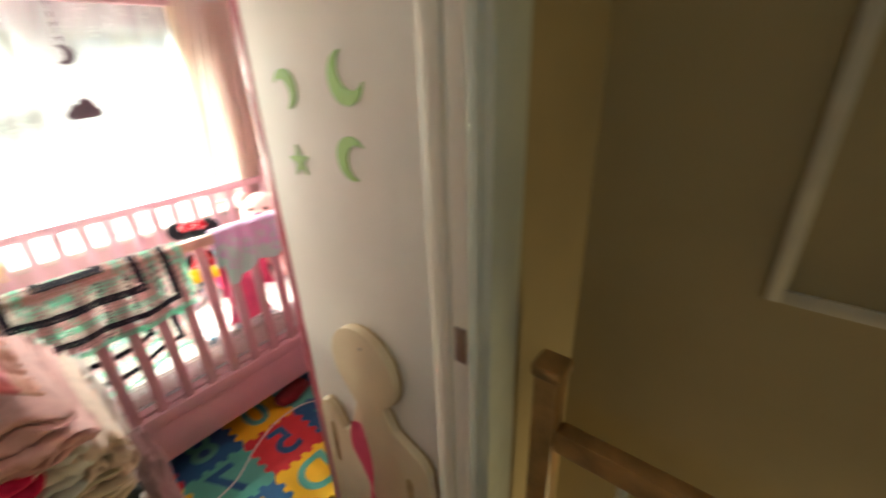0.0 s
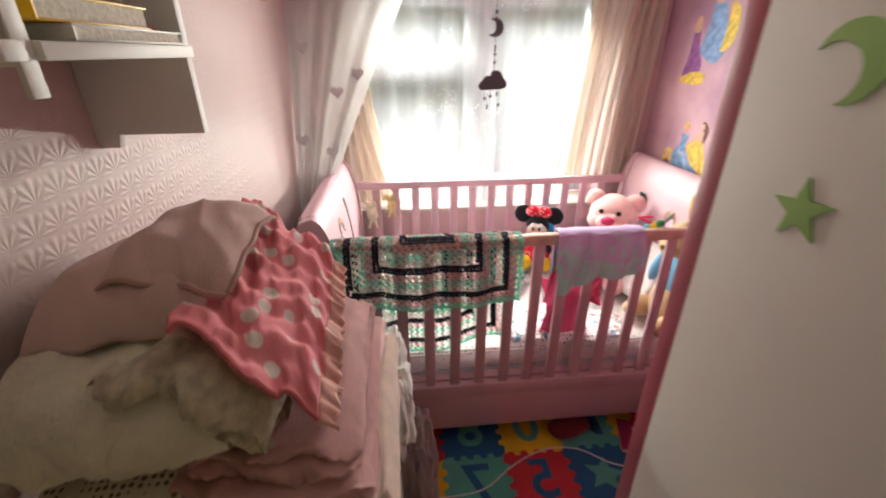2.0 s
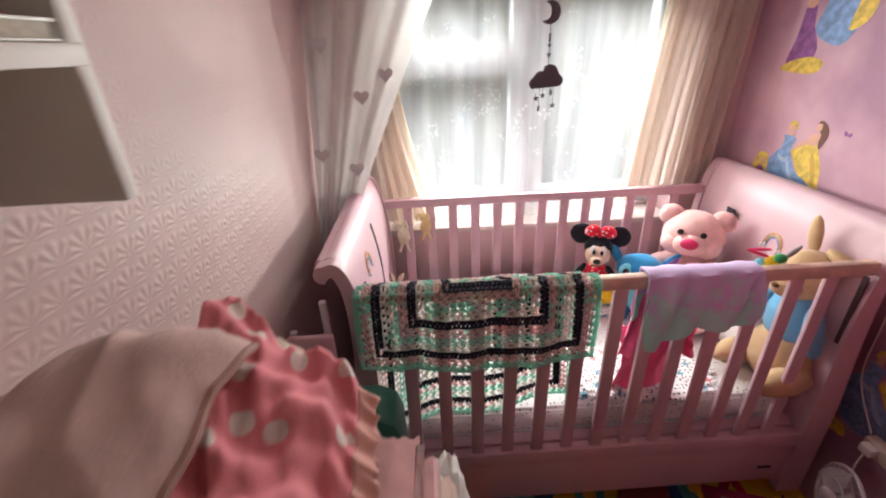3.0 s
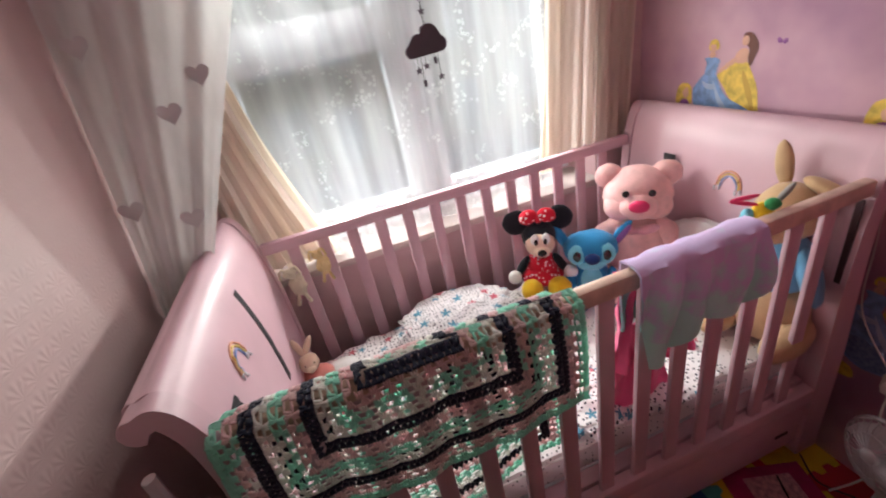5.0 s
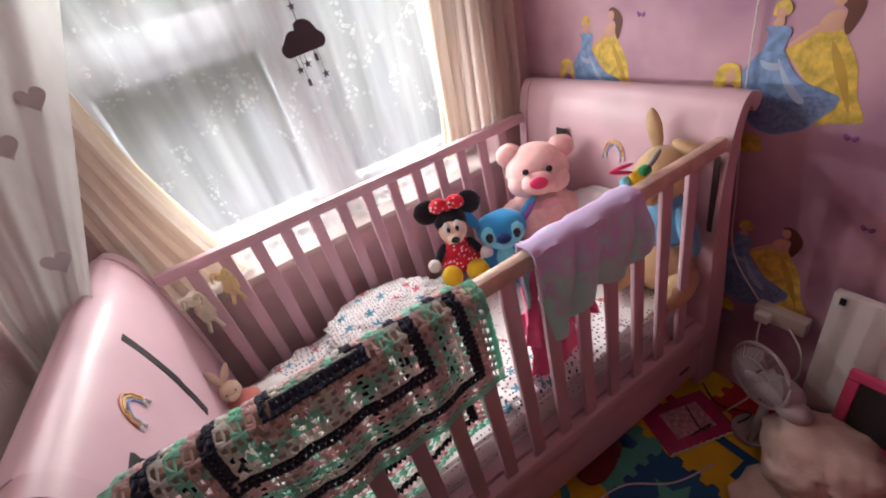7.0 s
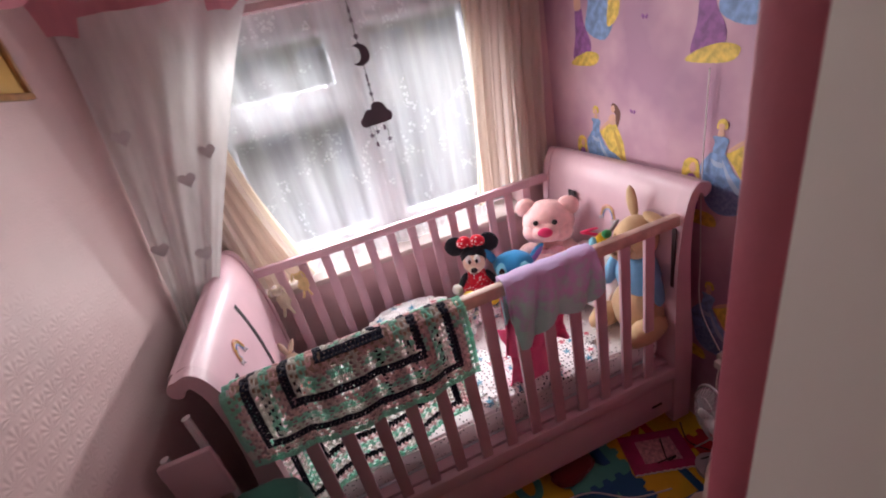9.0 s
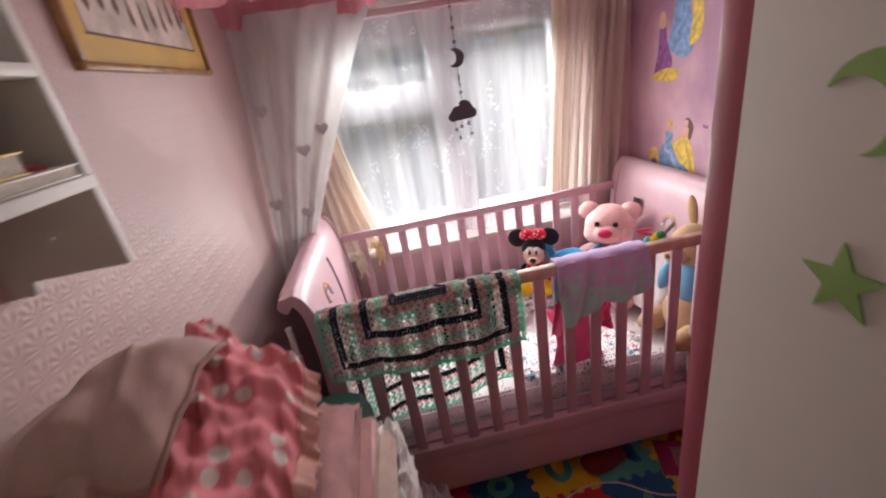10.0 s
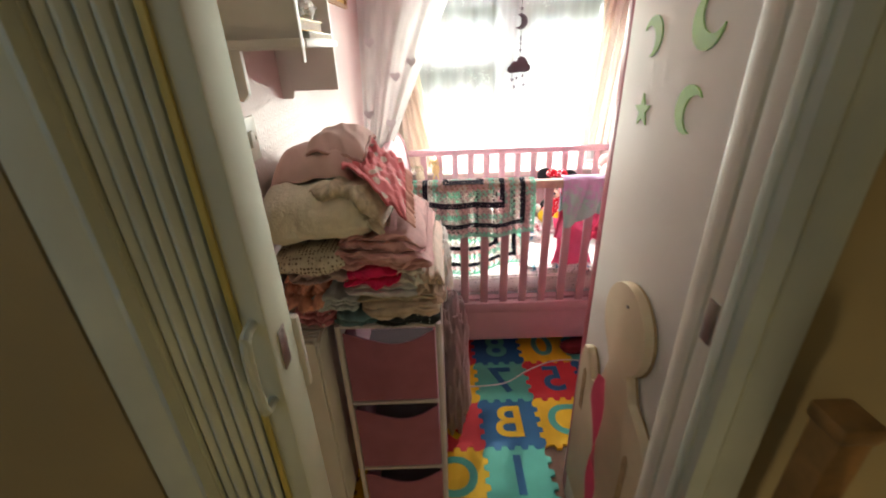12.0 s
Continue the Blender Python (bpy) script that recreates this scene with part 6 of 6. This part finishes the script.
for k, (y, z) in enumerate(((0.36, 1.30), (-0.13, 1.34), (-0.20, 1.00), (-0.60, 1.30), (0.30, 1.62), (-0.12, 1.24), (-0.28, 0.78), (-0.72, 0.92))):
    decal(y, z, 0.11, [("violet", [(0.0, 0.0), (-0.10, 0.09), (-0.14, 0.02), (-0.06, -0.07)], 1), ("violet", [(0.0, 0.0), (0.11, 0.06), (0.13, -0.03), (0.05, -0.08)], 1)], "tiny faded butterfly print on the wallpaper")
for y, z in ((0.72, 1.50), (0.13, 1.49), (-0.45, 1.49)):
    decal(y, z, 0.90, THREE, "faded print of figures in violet and blue gowns")

# landing
newel = thing("stair_balustrade", (0.76, -1.51, 0), "varnished newel post and handrail on the landing", "balustrade")
part("newel_post", box((0.742, -1.530, -0.012), (0.786, -1.486, 1.150), 0.003), OAK, newel)
part("newel_cap", box((0.737, -1.535, 1.151), (0.791, -1.481, 1.178), 0.006), OAK, newel)
part("handrail", box((0.746, -2.70, 0.992), (0.782, -1.5305, 1.045), 0.008), OAK, newel)
for k in range(9):
    part("baluster", box((0.756, -1.66 - 0.12 * k, -0.012), (0.772, -1.644 - 0.12 * k, 0.991), 0.002), CREAM_PAINT, newel)
MOULD = mat("pale_moulding_paint", (0.50, 0.44, 0.33), rough=0.5)
mld = tagged(new("trim"), "pale raised moulding on the brown landing wall", kind="structure")
mld.location = (1.05, -1.8, 1.26)
part("moulding", box((1.038, -1.785, 1.25), (1.05, -1.760, 2.2), 0.004), MOULD, mld)
part("moulding", box((1.038, -3.0, 1.25), (1.05, -1.7855, 1.275), 0.004), MOULD, mld)
st = tagged(new("stair_string"), "pale sloping stair trim on the brown landing", kind="structure")
st.location = (-0.6, -1.55, 0.5)
part("string_board", prism([(-0.62, 0.55), (-0.30, 0.92), (-0.27, 0.92), (-0.27, 0.86), (-0.58, 0.48)], -1.480, -1.452, "y"), CREAM_PAINT, st, smooth=False)

# street outside the window
GZ = -2.75
ASPHALT = mat("asphalt", (0.09, 0.09, 0.092), rough=0.9, scale=1.5, fine=40)
PAVE = mat("pale_pavement", (0.42, 0.41, 0.38), rough=0.9, scale=1)
YBRICK = mat("yellow_stock_brick", (0.58, 0.45, 0.24), rough=0.9, scale=2, var=0.3)
ROOF = mat("grey_slate", (0.16, 0.15, 0.15), rough=0.8, var=0.3)
DARKG = mat("dark_window_glass", (0.06, 0.07, 0.08), rough=0.1, bump=0)
shell("ground", box((-60, 1.5, GZ - 0.3), (60, 160, GZ)), ASPHALT, "grey asphalt street below the window")
shell("pavement", box((-30, 12.2, GZ), (30, 14.6, GZ + 0.12)), PAVE, "pale paved footway before the houses")
shell("pavement", box((-30, 2.2, GZ), (30, 4.6, GZ + 0.12)), PAVE, "pale paved footway below the window")


def house(x0, w, tone):
    hs = thing("terraced_house", (x0 + w / 2, 20, GZ), "yellow brick terraced house across the street, white windows", "house", "houses across the street")
    part("wall", box((x0, 17.0, GZ), (x0 + w - 0.02, 25, GZ + 6.4)), tone, hs, smooth=False)
    part("roof", prism([(16.6, GZ + 6.41), (25.4, GZ + 6.41), (21, GZ + 9.2)], x0, x0 + w - 0.02, "x"), ROOF, hs, smooth=False)
    part("chimney", box((x0 + 0.4, 20.5, GZ + 8.6), (x0 + 1.3, 21.5, GZ + 10.4)), tone, hs, smooth=False)
    for zz, hh in ((0.9, 1.6), (3.8, 1.5)):
        for xx in (0.9, 3.3):
            if zz < 1 and xx > 3:
                part("door", box((x0 + 3.4, 16.93, GZ + 0.1), (x0 + 4.3, 16.99, GZ + 2.2), 0.01), WHITE_PAINT, hs)
                continue
            wd = part("window", box((x0 + xx, 16.92, GZ + zz), (x0 + xx + 1.4, 16.99, GZ + zz + hh), 0.01), UPVC, hs)
            part("pane", box((x0 + xx + 0.1, 16.90, GZ + zz + 0.1), (x0 + xx + 0.66, 16.915, GZ + zz + hh - 0.1)), DARKG, wd, smooth=False)
            part("pane", box((x0 + xx + 0.74, 16.90, GZ + zz + 0.1), (x0 + xx + 1.3, 16.915, GZ + zz + hh - 0.1)), DARKG, wd, smooth=False)


for k in range(-3, 5):
    house(-2.0 + 5.2 * k, 5.2, YBRICK)
CARW = mat("white_car_paint", (0.75, 0.75, 0.74), rough=0.15, var=0.02, bump=0)
RUB = mat("tyre_rubber", (0.02, 0.02, 0.02), rough=0.9)


def car(x, y):
    c = thing("parked_car", (x, y, GZ), "white hatchback car parked at the kerb", "car", "cars parked in the street")
    side = [(-2.0, 0.32), (2.0, 0.32), (2.1, 0.6), (2.0, 0.88), (1.15, 0.98), (-1.9, 0.98), (-2.1, 0.7)]
    part("body", prism([(x + a, GZ + b) for a, b in side], y - 0.85, y + 0.85, "y", 0.06), CARW, c)
    cab = [(-1.75, 0.985), (1.1, 0.985), (0.45, 1.46), (-1.1, 1.48)]
    part("cabin", prism([(x + a, GZ + b) for a, b in cab], y - 0.72, y + 0.72, "y", 0.05), DARKG, c)
    part("roof", prism([(x - 1.15, GZ + 1.485), (x + 0.5, GZ + 1.465), (x + 0.45, GZ + 1.50), (x - 1.05, GZ + 1.52)], y - 0.70, y + 0.70, "y", 0.01), CARW, c)
    for a in (-1.3, 1.3):
        for b in (-0.80, 0.80):
            wh = part("wheel", tube([(x + a, y + b - 0.09, GZ + 0.32), (x + a, y + b + 0.09, GZ + 0.32)], 0.31, 18), RUB, c)
            part("hubcap", tube([(x + a, y + b - 0.10, GZ + 0.32), (x + a, y + b + 0.10, GZ + 0.32)], 0.19, 14), METAL, wh)


car(1.9, 7.6)
car(7.6, 9.4)
car(-3.0, 11.0)
HEDGE = mat("privet_leaves", (0.05, 0.11, 0.03), rough=0.7, var=0.5, scale=8)
bm = bmesh.new()
r5 = random.Random(9)
for k in range(2600):
    p = Vector((r5.uniform(-6, -0.8), 15.6 + r5.uniform(-0.5, 0.5), GZ + r5.uniform(0.1, 2.6)))
    q = Euler((r5.uniform(0, 6), r5.uniform(0, 6), r5.uniform(0, 6))).to_matrix()
    bm.faces.new([bm.verts.new(p + q @ Vector(c)) for c in ((-0.09, 0, 0), (0, -0.05, 0), (0.09, 0, 0.01), (0, 0.05, 0))])
solo("hedge", bm, HEDGE, "clipped green garden hedge across the street", "hedge", smooth=False, kind="stuff")

# foam floor mats: interlocking tiles with letter insets, laid face down so that they read mirrored
PX, PY, OX, OY = 0.269, 0.272, 0.422, -0.062


def side(p0, p1, nrm):
    out = [p0]
    N = 8
    for k in range(N):
        for e in (0.12, 0.88):
            t = 0.06 + 0.88 * (k + e) / N
            o = (0.010 if k % 2 == 0 else -0.010)
            out.append((p0[0] + (p1[0] - p0[0]) * t + nrm[0] * o, p0[1] + (p1[1] - p0[1]) * t + nrm[1] * o))
    return out


def clip_to(pts, x0, x1, y0, y1):
    return [(min(max(a, x0), x1), min(max(b, y0), y1)) for a, b in pts]


def tile(i, j):
    x0, y0 = OX + PX * i, OY - PY * (j + 1)
    x1, y1 = x0 + PX, y0 + PY
    a = side((x0, y0), (x1, y0), (0, 1))
    b = side((x1, y0), (x1, y1), (1, 0))
    c = side((x0, y1), (x1, y1), (0, 1))
    d = side((x0, y0), (x0, y1), (1, 0))
    c = [(x1, y1)] + c[1:][::-1]
    d = [(x0, y1)] + d[1:][::-1]
    return a + b + c + d


def glyph(text, cx, cy, size, parent, material):
    cu = bpy.data.curves.new("glyph", "FONT")
    cu.body, cu.size, cu.extrude, cu.offset = text, size, 0.0008, 0.004
    cu.align_x, cu.align_y = "CENTER", "CENTER"
    tmp = new("glyph_source", cu)
    bpy.context.view_layer.update()
    me = bpy.data.meshes.new_from_object(tmp.evaluated_get(bpy.context.evaluated_depsgraph_get()))
    bpy.data.objects.remove(tmp)
    bpy.data.curves.remove(cu)
    bm = bmesh.new()
    bm.from_mesh(me)
    bpy.data.meshes.remove(me)
    bmesh.ops.transform(bm, matrix=Matrix.Translation((cx, cy, 0.0006)) @ Matrix.Diagonal((-1, 1, 1, 1)), verts=bm.verts)
    bmesh.ops.reverse_faces(bm, faces=bm.faces)
    bm.normal_update()
    part("inset", bm, material, parent, smooth=False)


MATS = {(0, 0): ("teal", "7", "blue"), (1, 0): ("red", "5", "blue"), (-1, 0): ("yellow", "*", "red"), (2, 0): ("blue", "*", "teal"), (3, 0): ("yellow", "L", "blue"),
        (0, -1): ("blue", "8", "teal"), (1, -1): ("yellow", "0", "teal"), (-1, -1): ("red", "2", "yellow"), (2, -1): ("teal", "M", "blue"), (3, -1): ("yellow", "K", "red"),
        (0, 1): ("blue", "B", "yellow"), (1, 1): ("yellow", "D", "teal"), (-1, 1): ("red", "9", "yellow"), (2, 1): ("red", "E", "yellow"), (3, 1): ("teal", "T", "red"),
        (0, 2): ("teal", "I", "blue"), (1, 2): ("red", "6", "yellow"), (-1, 2): ("yellow", "O", "teal"), (0, 3): ("yellow", "R", "red"), (-1, 3): ("blue", "U", "yellow")}
WORDS = {"red": "red", "blue": "dark blue", "yellow": "yellow", "teal": "teal green"}
for i in range(-2, 5):
    for j in range(-4, 5):
        c, ch, c2 = MATS.get((i, j), (("red", "blue", "yellow", "teal")[(i * 3 + j * 2) % 4], "", "blue"))
        x0, y0 = OX + PX * i, OY - PY * (j + 1)
        hx = 0.7 if y0 < -0.8 else XR
        if x0 > hx - 0.10 or x0 + PX < XL + 0.05 or y0 + PY < YD + 0.02 or y0 > YW - 0.05:
            continue
        pts = clip_to(tile(i, j), XL + 0.002, (0.718 if y0 < -0.8 else XR - 0.002), YD + 0.012, YW - 0.002)
        keep = [p for k, p in enumerate(pts) if (Vector(p) - Vector(pts[k - 1])).length > 1e-4]
        sh = 0.0006
        mid = (x0 + PX / 2, y0 + PY / 2)
        keep = [(a + (mid[0] - a) * sh * 6, b + (mid[1] - b) * sh * 6) for a, b in keep]
        t = thing("foam_mat", (mid[0], mid[1], -0.0118), WORDS[c] + " foam mat" + (" with a " + WORDS[c2] + " inset, on the floor" if ch else " under or beside the furniture"), "foam mat", "interlocking foam floor mats")
        part("tile", prism(keep, -0.0115, 0.0, "z"), FOAM[c], t, smooth=False)
        if ch == "*":
            part("inset", prism(star_pts(mid[0], mid[1], 0.088, 0.3, 0.45), 0.0, 0.0016, "z"), FOAM[c2], t, smooth=False)
        elif ch:
            glyph(ch, mid[0], mid[1], 0.25, t, FOAM[c2])
